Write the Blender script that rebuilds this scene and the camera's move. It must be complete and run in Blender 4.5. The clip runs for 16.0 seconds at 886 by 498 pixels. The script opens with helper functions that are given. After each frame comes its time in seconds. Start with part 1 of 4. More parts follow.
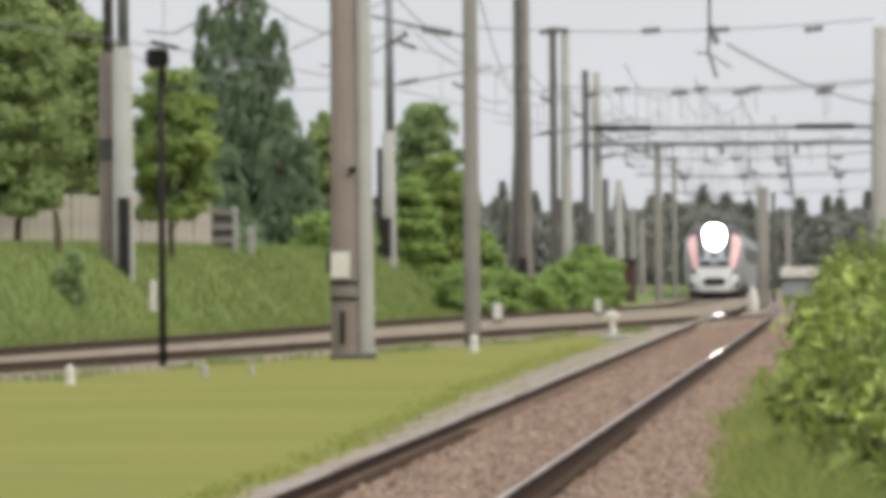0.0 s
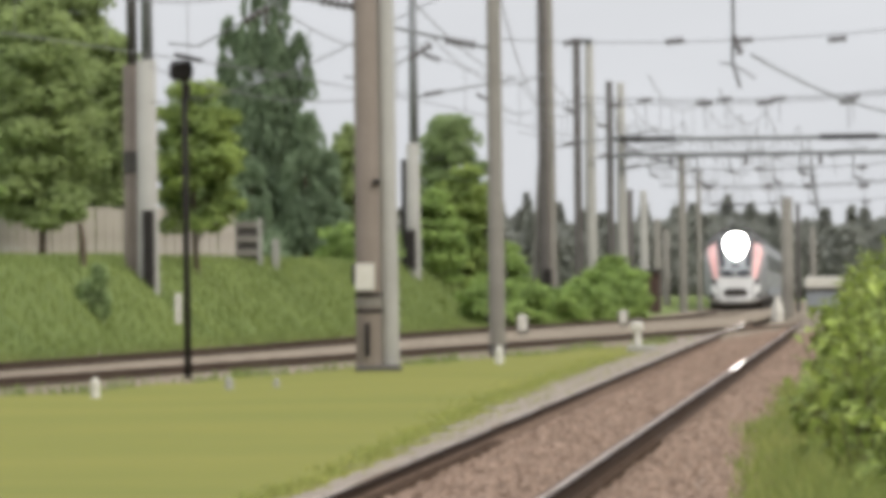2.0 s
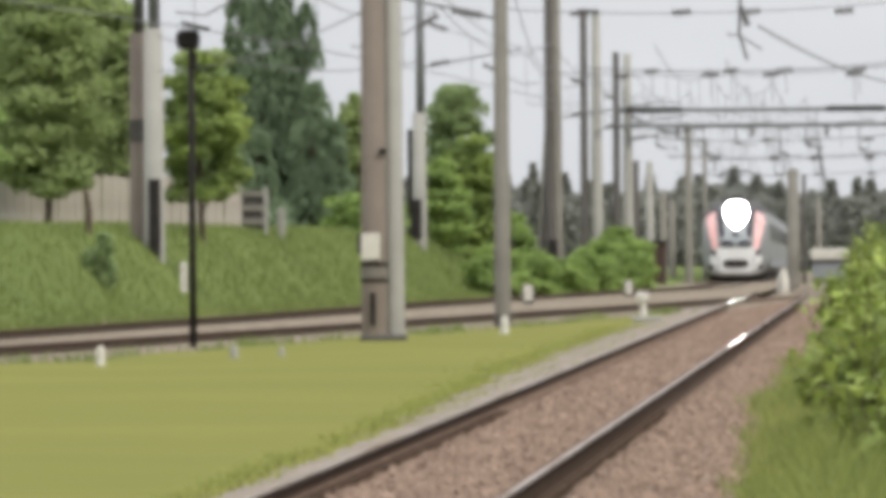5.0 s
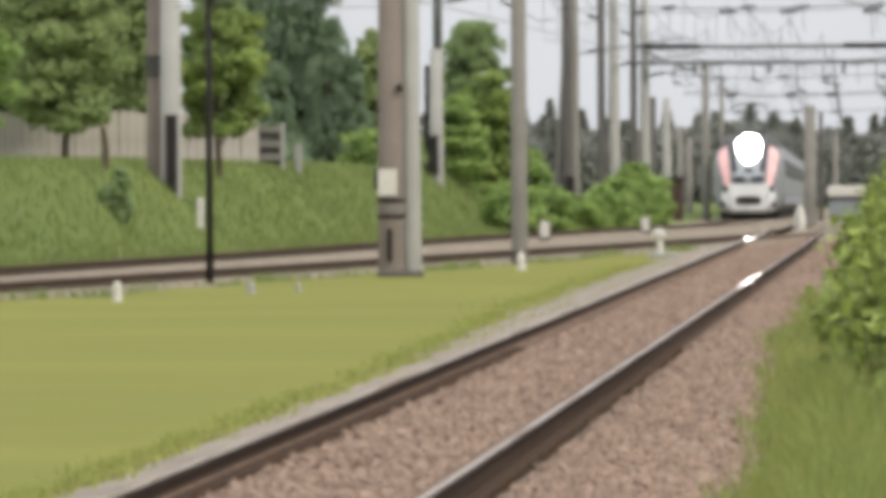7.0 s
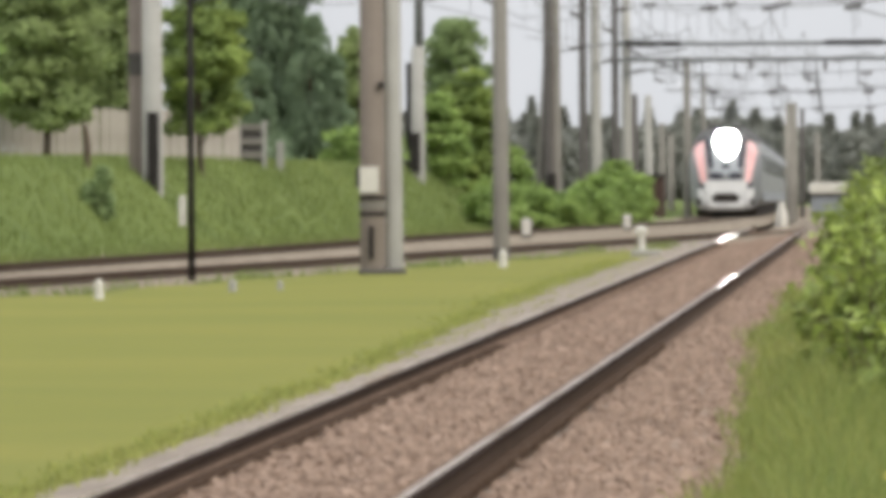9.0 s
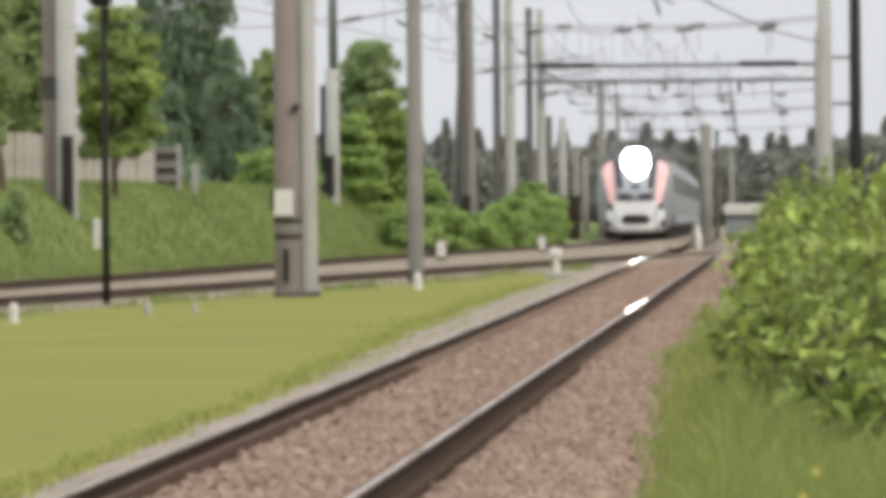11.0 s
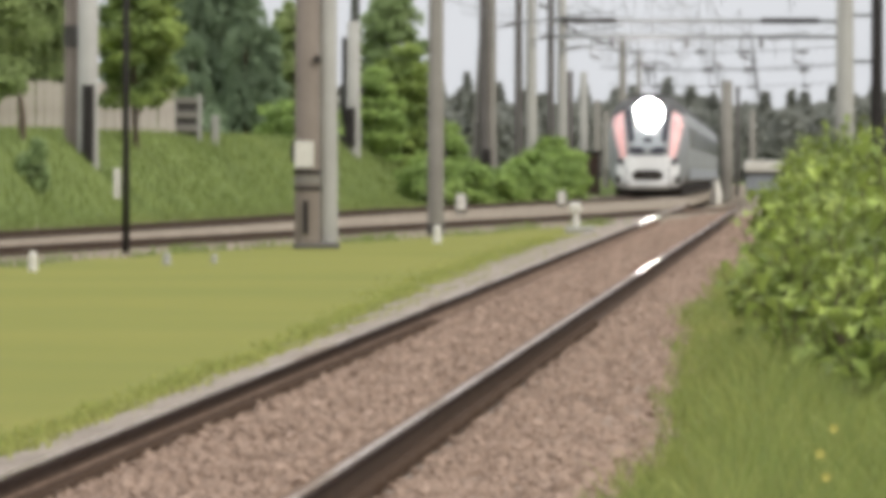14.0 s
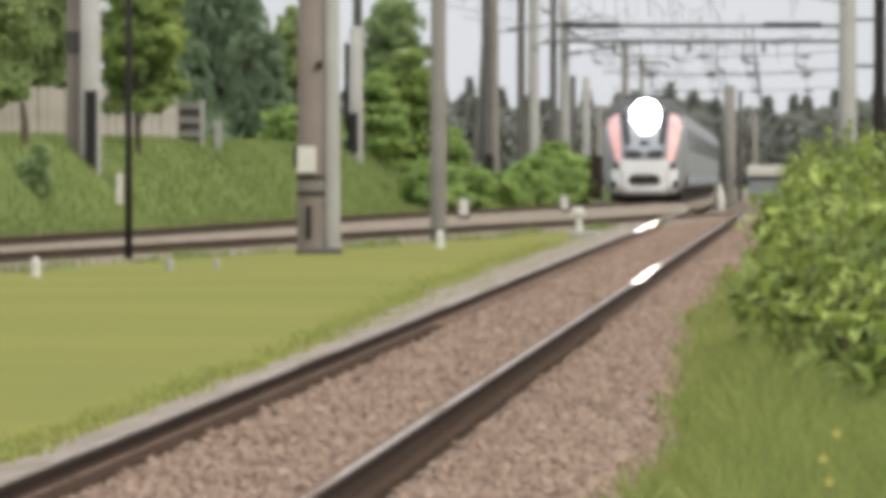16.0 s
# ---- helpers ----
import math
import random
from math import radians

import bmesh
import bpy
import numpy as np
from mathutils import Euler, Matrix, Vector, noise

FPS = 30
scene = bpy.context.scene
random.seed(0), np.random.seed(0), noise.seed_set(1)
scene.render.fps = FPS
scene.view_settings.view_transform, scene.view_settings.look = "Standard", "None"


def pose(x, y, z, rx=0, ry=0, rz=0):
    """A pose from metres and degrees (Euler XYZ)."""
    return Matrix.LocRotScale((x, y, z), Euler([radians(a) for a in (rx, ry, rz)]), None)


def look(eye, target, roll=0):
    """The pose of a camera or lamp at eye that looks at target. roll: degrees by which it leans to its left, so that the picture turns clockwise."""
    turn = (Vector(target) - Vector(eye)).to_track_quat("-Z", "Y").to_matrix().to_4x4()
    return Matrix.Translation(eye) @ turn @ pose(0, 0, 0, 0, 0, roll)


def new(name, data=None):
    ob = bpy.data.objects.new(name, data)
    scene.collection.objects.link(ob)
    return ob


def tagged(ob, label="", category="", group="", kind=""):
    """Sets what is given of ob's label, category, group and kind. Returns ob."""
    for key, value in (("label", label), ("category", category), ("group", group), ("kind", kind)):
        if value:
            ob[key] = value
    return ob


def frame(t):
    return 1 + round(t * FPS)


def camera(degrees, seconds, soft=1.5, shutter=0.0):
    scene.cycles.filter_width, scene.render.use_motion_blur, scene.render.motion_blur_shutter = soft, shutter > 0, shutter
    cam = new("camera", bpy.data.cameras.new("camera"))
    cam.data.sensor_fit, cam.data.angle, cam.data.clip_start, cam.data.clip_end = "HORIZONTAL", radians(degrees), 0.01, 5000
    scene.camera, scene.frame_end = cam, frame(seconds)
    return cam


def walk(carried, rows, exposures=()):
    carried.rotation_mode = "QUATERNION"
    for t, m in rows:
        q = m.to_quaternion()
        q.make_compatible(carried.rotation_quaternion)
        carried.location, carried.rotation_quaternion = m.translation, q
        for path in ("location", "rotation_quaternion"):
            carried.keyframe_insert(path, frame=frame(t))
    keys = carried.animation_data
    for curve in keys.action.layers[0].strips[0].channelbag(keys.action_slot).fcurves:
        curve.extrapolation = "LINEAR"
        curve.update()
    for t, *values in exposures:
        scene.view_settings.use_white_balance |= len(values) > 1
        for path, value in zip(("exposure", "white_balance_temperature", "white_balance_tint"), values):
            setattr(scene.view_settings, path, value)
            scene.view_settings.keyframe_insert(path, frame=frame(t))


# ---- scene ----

# ---------------------------------------------------------------- camera
# a hand-held telephoto from one spot beside the track, 1.63 m above the rails
EYE = (0.0, 0.0, 1.63)
cam = camera(3.742, 16.0, soft=6.8)
# seconds, sideways and height of the aim 1000 m ahead, lean in degrees
AIM = [
    (0.0, -31.254, 2.128, -0.49),
    (0.5, -29.301, 2.320, -0.61),
    (1.0, -31.062, 1.375, -0.61),
    (1.5, -33.143, 2.937, -0.60),
    (2.0, -33.057, 3.000, -0.71),
    (2.5, -33.212, 3.664, -0.52),
    (3.0, -34.432, 2.834, -0.30),
    (3.5, -36.377, 1.939, -0.26),
    (4.0, -33.818, 1.323, -0.33),
    (4.2, -33.092, 1.246, -0.50),
    (6.5, -34.594, -2.164, -0.30),
    (7.0, -34.778, -3.915, -0.33),
    (7.5, -35.107, -4.494, -0.42),
    (8.0, -34.812, -4.612, -0.62),
    (8.2, -34.632, -4.080, -0.43),
    (10.3, -30.478, -4.501, -0.43),
    (10.5, -29.322, -4.592, -0.44),
    (11.0, -27.125, -2.513, -0.56),
    (11.5, -27.135, -1.638, -0.55),
    (12.0, -27.625, -2.073, -0.36),
    (12.5, -28.537, -3.026, -0.08),
    (13.0, -29.050, -3.162, -0.12),
    (13.5, -28.167, -5.175, 0.06),
    (14.0, -28.581, -5.957, 0.10),
    (14.5, -29.146, -6.582, 0.26),
    (15.0, -29.671, -6.609, 0.30),
    (15.5, -29.484, -5.985, 0.09),
    (16.0, -28.792, -5.580, 0.00),
]
walk(cam, [(t, look(EYE, (x, 1000.0, z), lean)) for t, x, z, lean in AIM],
     exposures=[(0.0, -0.06), (4.2, -0.05), (6.3, 0.0), (16.0, 0.0)])

# ---------------------------------------------------------------- world and sun
world = bpy.data.worlds.new("overcast_sky")
scene.world = world
world.use_nodes = True
wn, wl = world.node_tree.nodes, world.node_tree.links
wn.clear()
w_out = wn.new("ShaderNodeOutputWorld")
w_bg = wn.new("ShaderNodeBackground")
w_sky = wn.new("ShaderNodeTexSky")
w_sky.sky_type, w_sky.sun_disc = "NISHITA", False
w_sky.sun_elevation, w_sky.sun_rotation = radians(43), radians(129)
w_sky.air_density, w_sky.dust_density = 1.0, 2.0
w_geo = wn.new("ShaderNodeTexCoord")
w_sep = wn.new("ShaderNodeSeparateXYZ")
w_ramp = wn.new("ShaderNodeMapRange")
w_ramp.inputs["From Min"].default_value, w_ramp.inputs["From Max"].default_value = 0.0, 1.0
w_ramp.inputs["To Min"].default_value, w_ramp.inputs["To Max"].default_value = 7.9, 23.0
w_map = wn.new("ShaderNodeMapping")
w_map.inputs["Scale"].default_value = (30, 30, 90)
w_noise = wn.new("ShaderNodeTexNoise")
w_noise.inputs["Scale"].default_value, w_noise.inputs["Detail"].default_value = 1.0, 3.0
w_cloud = wn.new("ShaderNodeMapRange")
w_cloud.inputs["To Min"].default_value, w_cloud.inputs["To Max"].default_value = 0.90, 1.08
w_mul = wn.new("ShaderNodeMath")
w_mul.operation = "MULTIPLY"
w_grey = wn.new("ShaderNodeVectorMath")
w_grey.operation = "SCALE"
w_grey.inputs[0].default_value = (0.965, 0.985, 1.03)
w_mix = wn.new("ShaderNodeMix")
w_mix.data_type = "RGBA"
w_mix.inputs["Factor"].default_value = 0.93
wl.new(w_geo.outputs["Generated"], w_sep.inputs[0])
wl.new(w_sep.outputs["Z"], w_ramp.inputs["Value"])
wl.new(w_geo.outputs["Generated"], w_map.inputs["Vector"])
wl.new(w_map.outputs["Vector"], w_noise.inputs["Vector"])
wl.new(w_noise.outputs["Fac"], w_cloud.inputs["Value"])
wl.new(w_ramp.outputs["Result"], w_mul.inputs[0])
wl.new(w_cloud.outputs["Result"], w_mul.inputs[1])
wl.new(w_mul.outputs[0], w_grey.inputs["Scale"])
wl.new(w_sky.outputs["Color"], w_mix.inputs["A"])
wl.new(w_grey.outputs["Vector"], w_mix.inputs["B"])
wl.new(w_mix.outputs["Result"], w_bg.inputs["Color"])
w_bg.inputs["Strength"].default_value = 0.1
wl.new(w_bg.outputs[0], w_out.inputs["Surface"])

sun = new("sun", bpy.data.lights.new("sun", "SUN"))
sun.data.energy, sun.data.angle, sun.data.color = 2.0, radians(20), (1.0, 0.94, 0.84)
sun.matrix_world = look((52, -42, 62), (0, 0, 0))
scene.view_settings.exposure = 0.0


# ---------------------------------------------------------------- materials
def material(name, base, dark, rough=0.8, metal=0.0, scale=6.0, fine=60.0, bump=0.3, depth=0.01, spread=0.35, island=0.0):
    """Base and dark colour blended by coarse and fine noise; bump from the fine one."""
    m = bpy.data.materials.new(name)
    m.use_nodes = True
    n, l = m.node_tree.nodes, m.node_tree.links
    p = n["Principled BSDF"]
    p.inputs["Metallic"].default_value = metal
    p.inputs["Specular IOR Level"].default_value = 0.06 if rough >= 0.8 else 0.3
    co = n.new("ShaderNodeTexCoord")
    a = n.new("ShaderNodeTexNoise")
    a.inputs["Scale"].default_value, a.inputs["Detail"].default_value = scale, 5
    b = n.new("ShaderNodeTexNoise")
    b.inputs["Scale"].default_value, b.inputs["Detail"].default_value = fine, 3
    l.new(co.outputs["Object"], a.inputs["Vector"])
    l.new(co.outputs["Object"], b.inputs["Vector"])
    add = n.new("ShaderNodeMath")
    add.operation = "MULTIPLY_ADD"
    l.new(b.outputs["Fac"], add.inputs[0])
    add.inputs[1].default_value = 0.5
    l.new(a.outputs["Fac"], add.inputs[2])
    r = n.new("ShaderNodeMapRange")
    r.inputs["From Min"].default_value, r.inputs["From Max"].default_value = 0.75 - spread, 0.75 + spread
    l.new(add.outputs[0], r.inputs["Value"])
    mix = n.new("ShaderNodeMix")
    mix.data_type = "RGBA"
    mix.inputs["A"].default_value, mix.inputs["B"].default_value = (*dark, 1), (*base, 1)
    l.new(r.outputs["Result"], mix.inputs["Factor"])
    colour = mix.outputs["Result"]
    if island:
        g = n.new("ShaderNodeNewGeometry")
        v = n.new("ShaderNodeMapRange")
        v.inputs["To Min"].default_value, v.inputs["To Max"].default_value = 1 - island, 1 + island
        l.new(g.outputs["Random Per Island"], v.inputs["Value"])
        hsv = n.new("ShaderNodeHueSaturation")
        l.new(colour, hsv.inputs["Color"])
        l.new(v.outputs["Result"], hsv.inputs["Value"])
        colour = hsv.outputs["Color"]
    l.new(colour, p.inputs["Base Color"])
    rr = n.new("ShaderNodeMapRange")
    rr.inputs["To Min"].default_value, rr.inputs["To Max"].default_value = max(rough - 0.1, 0.03), min(rough + 0.1, 1)
    l.new(b.outputs["Fac"], rr.inputs["Value"])
    l.new(rr.outputs["Result"], p.inputs["Roughness"])
    if bump:
        bp = n.new("ShaderNodeBump")
        bp.inputs["Strength"].default_value, bp.inputs["Distance"].default_value = bump, depth
        l.new(b.outputs["Fac"], bp.inputs["Height"])
        l.new(bp.outputs["Normal"], p.inputs["Normal"])
    return m


def leaf_material(name, base, dark, scale=1.2, spread=0.3, through_light=0.35, island=0.3):
    """Leaves: colour by clump noise and leaf by leaf, some light passing through."""
    m = material(name, base, dark, rough=0.6, scale=scale, fine=9.0, bump=0, spread=spread, island=island)
    n, l = m.node_tree.nodes, m.node_tree.links
    p, out = n["Principled BSDF"], n["Material Output"]
    p.inputs["Specular IOR Level"].default_value = 0.25
    t = n.new("ShaderNodeBsdfTranslucent")
    s = n.new("ShaderNodeMixShader")
    s.inputs[0].default_value = through_light
    l.new(p.inputs["Base Color"].links[0].from_socket, t.inputs["Color"])
    l.new(p.outputs[0], s.inputs[1])
    l.new(t.outputs[0], s.inputs[2])
    l.new(s.outputs[0], out.inputs["Surface"])
    return m


def glow_material(name, colour, strength):
    m = bpy.data.materials.new(name)
    m.use_nodes = True
    p = m.node_tree.nodes["Principled BSDF"]
    p.inputs["Base Color"].default_value = (0.9, 0.9, 0.9, 1)
    p.inputs["Emission Color"].default_value = (*colour, 1)
    p.inputs["Emission Strength"].default_value = strength
    return m


LAWN = material("lawn_turf", (0.197, 0.184, 0.044), (0.116, 0.132, 0.030), rough=0.95, scale=0.11, fine=1.4, bump=0.12, depth=0.03, spread=0.5)
BANK = material("bank_grass", (0.145, 0.18, 0.05), (0.08, 0.108, 0.032), rough=0.95, scale=0.25, fine=5.0, bump=0.5, depth=0.05)
VERGE = material("verge_soil_and_grass", (0.12, 0.125, 0.036), (0.07, 0.08, 0.014), rough=0.95, scale=0.8, fine=8.0, bump=0.5, depth=0.04)
WEEDY_SOIL = material("brown_weedy_soil", (0.17, 0.135, 0.08), (0.07, 0.062, 0.032), rough=0.95, scale=0.5, fine=5.0, bump=0.5, depth=0.04, spread=0.2)
GRAVEL = material("pale_brown_gravel", (0.265, 0.222, 0.168), (0.135, 0.108, 0.08), rough=0.95, scale=0.3, fine=6.0, bump=0.6, depth=0.03, spread=0.28)
BALLAST = material("crushed_stone_ballast", (0.205, 0.142, 0.103), (0.095, 0.063, 0.045), rough=0.95, scale=1.6, fine=18.0, bump=0.5, depth=0.04, spread=0.22)
SHOULDER = material("pale_gravel_shoulder", (0.30, 0.255, 0.21), (0.165, 0.137, 0.11), rough=0.95, scale=1.3, fine=24.0, bump=0.7, depth=0.03, spread=0.22)
PALE_BALLAST = material("dusty_pale_ballast", (0.275, 0.205, 0.158), (0.15, 0.108, 0.08), rough=0.95, scale=1.6, fine=16.0, bump=0.6, depth=0.03, spread=0.22)
STONE = material("ballast_stone", (0.31, 0.226, 0.173), (0.18, 0.127, 0.096), rough=0.9, scale=2.0, fine=50.0, bump=0.1, spread=0.25, island=0.17)
# near-black brown paints the shadow along and under the rail head
RAIL_EDGE = material("rail_edge_shade_brown", (0.032, 0.017, 0.010), (0.016, 0.009, 0.006), rough=0.9, scale=3.0, fine=40.0, bump=0.2, depth=0.003)
RAIL_SIDE = material("rusted_rail_side", (0.075, 0.048, 0.032), (0.035, 0.023, 0.016), rough=0.85, scale=3.0, fine=40.0, bump=0.3, depth=0.004)
RAIL_TOP = material("polished_rail_head", (0.50, 0.39, 0.29), (0.36, 0.27, 0.195), rough=0.12, metal=1.0, scale=2.0, fine=30.0, bump=0.0)
RAIL_TOP.node_tree.nodes["Principled BSDF"].inputs["Specular Tint"].default_value = (0.95, 0.73, 0.56, 1)
CONCRETE = material("weathered_concrete", (0.24, 0.225, 0.195), (0.16, 0.147, 0.127), rough=0.9, scale=1.2, fine=18.0, bump=0.4, depth=0.01)
CONCRETE_DARK = material("dark_concrete", (0.11, 0.10, 0.092), (0.065, 0.06, 0.055), rough=0.9, scale=1.2, fine=16.0, bump=0.3, depth=0.01)
CONCRETE_PALE = material("pale_concrete", (0.36, 0.35, 0.315), (0.26, 0.25, 0.225), rough=0.9, scale=1.0, fine=18.0, bump=0.4, depth=0.01)
CONCRETE_BROWN = material("brown_concrete", (0.225, 0.19, 0.16), (0.15, 0.125, 0.103), rough=0.9, scale=1.0, fine=16.0, bump=0.4, depth=0.01)
DARK_STEEL = material("dark_painted_steel", (0.034, 0.030, 0.028), (0.018, 0.016, 0.015), rough=0.8, scale=3.0, fine=40.0, bump=0.1)
GREY_STEEL = material("dull_galvanised_steel", (0.22, 0.225, 0.23), (0.13, 0.135, 0.14), rough=0.55, metal=0.4, scale=3.0, fine=30.0, bump=0.1)
WIRE = material("weathered_wire", (0.16, 0.16, 0.165), (0.10, 0.10, 0.105), rough=0.6, metal=0.3, bump=0)
CERAMIC = material("brown_grey_porcelain", (0.12, 0.11, 0.11), (0.07, 0.06, 0.06), rough=0.3, bump=0)
WHITE_PAINT = material("dirty_white_paint", (0.62, 0.60, 0.54), (0.46, 0.43, 0.37), rough=0.6, scale=4.0, fine=30.0, bump=0.1)
BOARD = material("weathered_fence_board", (0.45, 0.405, 0.355), (0.31, 0.275, 0.235), rough=0.9, scale=1.5, fine=14.0, bump=0.4)
BARK = material("bark", (0.12, 0.09, 0.065), (0.06, 0.045, 0.035), rough=0.95, scale=4.0, fine=20.0, bump=0.6, depth=0.02)
BROWN_WOOD = material("dark_brown_boards", (0.085, 0.055, 0.045), (0.05, 0.033, 0.028), rough=0.85, scale=2.0, fine=20.0, bump=0.3)
GREY_PAINT = material("grey_cabinet_paint", (0.25, 0.265, 0.28), (0.19, 0.20, 0.21), rough=0.6, scale=2.0, fine=20.0, bump=0.1)
TRAIN_WHITE = material("train_white_enamel", (0.72, 0.72, 0.71), (0.58, 0.57, 0.56), rough=0.4, scale=1.2, fine=14.0, bump=0)
TRAIN_ROOF = material("train_dark_roof", (0.07, 0.068, 0.065), (0.045, 0.043, 0.04), rough=0.7, scale=2.0, fine=12.0, bump=0.1)
TRAIN_GREY = material("train_grey_enamel", (0.23, 0.235, 0.235), (0.17, 0.175, 0.175), rough=0.45, scale=0.8, fine=12.0, bump=0)
# red lightened to pink, with the headlight glare mixed into the colour
TRAIN_RED = material("train_red_with_glare", (0.80, 0.50, 0.48), (0.64, 0.33, 0.31), rough=0.45, scale=1.5, fine=12.0, bump=0)
TRAIN_GLASS = material("train_dark_glass", (0.03, 0.034, 0.038), (0.02, 0.014, 0.025), rough=0.12, bump=0)
# pale grey-blue base colour stands for sky reflected in the glass
TRAIN_SCREEN = material("train_sky_painted_windscreen", (0.34, 0.36, 0.37), (0.24, 0.255, 0.265), rough=0.2, scale=1.0, fine=8.0, bump=0)
TRAIN_UNDER = material("train_underframe_grime", (0.045, 0.038, 0.033), (0.025, 0.021, 0.019), rough=0.85, scale=3.0, fine=20.0, bump=0.3)
HEADLIGHT = glow_material("headlight_glow", (1.0, 0.93, 0.88), 400.0)
LEAF_OAK = leaf_material("leaf_mid_green", (0.37, 0.44, 0.175), (0.195, 0.255, 0.10), scale=0.9, through_light=0.5, island=0.16)
LEAF_DARK = leaf_material("leaf_deep_green", (0.31, 0.39, 0.17), (0.195, 0.265, 0.115), through_light=0.5, island=0.15)
LEAF_BRIGHT = leaf_material("leaf_bright_green", (0.345, 0.455, 0.13), (0.165, 0.245, 0.075), through_light=0.5, island=0.2)
LEAF_MAPLE = leaf_material("maple_leaf_green", (0.33, 0.41, 0.105), (0.10, 0.15, 0.045), scale=0.8, through_light=0.4, island=0.2, spread=0.2)
LEAF_CONIFER = leaf_material("needle_blue_green", (0.235, 0.305, 0.18), (0.155, 0.21, 0.125), scale=0.7, through_light=0.5, island=0.08)
LEAF_SHRUB = leaf_material("shrub_leaf_yellow_green", (0.37, 0.44, 0.105), (0.10, 0.15, 0.034), scale=2.2, through_light=0.36, island=0.38)
# far leaf green is greyed so the colour carries the distance haze
LEAF_FAR = leaf_material("far_wood_hazed_green", (0.275, 0.28, 0.24), (0.20, 0.205, 0.178), scale=0.1, through_light=0.5, island=0.08)
BLADE = leaf_material("grass_blade_green", (0.295, 0.305, 0.085), (0.12, 0.18, 0.045), scale=0.55, spread=0.24, through_light=0.45)
BLADE_BANK = leaf_material("bank_blade_green", (0.235, 0.28, 0.088), (0.13, 0.172, 0.054), scale=0.22, through_light=0.45, island=0.12)
BLADE_EDGE = leaf_material("unmown_edge_green", (0.29, 0.32, 0.088), (0.20, 0.235, 0.064), scale=0.5, through_light=0.45)
BLADE_LAWN = leaf_material("lawn_blade_green", (0.335, 0.34, 0.097), (0.26, 0.28, 0.08), scale=0.4, through_light=0.5)
PETAL = material("yellow_petal", (0.50, 0.46, 0.13), (0.42, 0.36, 0.09), rough=0.7, bump=0)


# ---------------------------------------------------------------- building helpers
class Shape:
    """Vertices and faces of one mesh, with a material slot for each face."""

    def __init__(self):
        self.v, self.f, self.s = [], [], []

    def add(self, verts, faces, slot=0):
        o = len(self.v)
        self.v += [tuple(p) for p in verts]
        self.f += [tuple(i + o for i in q) for q in faces]
        self.s += [slot] * len(faces)
        return self

    def box(self, c, size, bevel=0.0, slot=0, turn=None):
        bm = bmesh.new()
        bmesh.ops.create_cube(bm, size=1.0, matrix=Matrix.Diagonal((*size, 1)))
        if bevel:
            bmesh.ops.bevel(bm, geom=bm.edges[:], offset=bevel, segments=2, affect="EDGES", profile=0.5)
        m = Matrix.Translation(c) @ (turn if turn else Matrix())
        bm.verts.index_update()
        self.add([m @ v.co for v in bm.verts], [[v.index for v in f.verts] for f in bm.faces], slot)
        bm.free()
        return self

    def tube(self, pts, radii, n=8, slot=0, cap=True):
        pts = [Vector(p) for p in pts]
        if not hasattr(radii, "__len__"):
            radii = [radii] * len(pts)
        verts, faces = [], []
        for i, p in enumerate(pts):
            d = (pts[min(i + 1, len(pts) - 1)] - pts[max(i - 1, 0)]).normalized()
            a = d.cross(Vector((0, 0, 1)) if abs(d.z) < 0.9 else Vector((1, 0, 0))).normalized()
            b = d.cross(a)
            for k in range(n):
                w = 2 * math.pi * k / n
                verts.append(p + (a * math.cos(w) + b * math.sin(w)) * radii[i])
        for i in range(len(pts) - 1):
            for k in range(n):
                faces.append((i * n + k, i * n + (k + 1) % n, (i + 1) * n + (k + 1) % n, (i + 1) * n + k))
        if cap:
            faces += [tuple(range(n))[::-1], tuple(range((len(pts) - 1) * n, len(pts) * n))]
        return self.add(verts, faces, slot)

    def sweep(self, path, profile, slots, closed=True):
        """A profile of (sideways, up) points swept along a path of (x, y, z)."""
        path = [Vector(p) for p in path]
        m = len(profile)
        verts = []
        for i, p in enumerate(path):
            d = path[min(i + 1, len(path) - 1)] - path[max(i - 1, 0)]
            side = Vector((d.y, -d.x, 0)).normalized()
            verts += [p + side * a + Vector((0, 0, b)) for a, b in profile]
        o = len(self.v)
        self.v += [tuple(p) for p in verts]
        for i in range(len(path) - 1):
            for k in range(m if closed else m - 1):
                q = (k + 1) % m
                self.f.append((o + i * m + k, o + i * m + q, o + (i + 1) * m + q, o + (i + 1) * m + k))
                self.s.append(slots[k])
        return self


def link(name, shape, mats, parent=None, label="", smooth=False):
    me = bpy.data.meshes.new(name)
    me.from_pydata(shape.v, [], shape.f)
    for m in mats if isinstance(mats, (list, tuple)) else [mats]:
        me.materials.append(m)
    me.polygons.foreach_set("material_index", shape.s)
    if smooth:
        me.polygons.foreach_set("use_smooth", [True] * len(shape.f))
    me.update()
    ob = new(name, me)
    if parent:
        ob.parent = parent
    if label:
        tagged(ob, label)
    return ob


def part(name, shape, mats, parent, label="", smooth=False):
    return link(name, shape, mats, parent, label, smooth)


def thing(name, at, label, category, group="", turn=0.0):
    ob = new(name)
    ob.empty_display_size = 0.3
    ob.matrix_basis = pose(*at, 0, 0, turn)
    return tagged(ob, label, category, group)


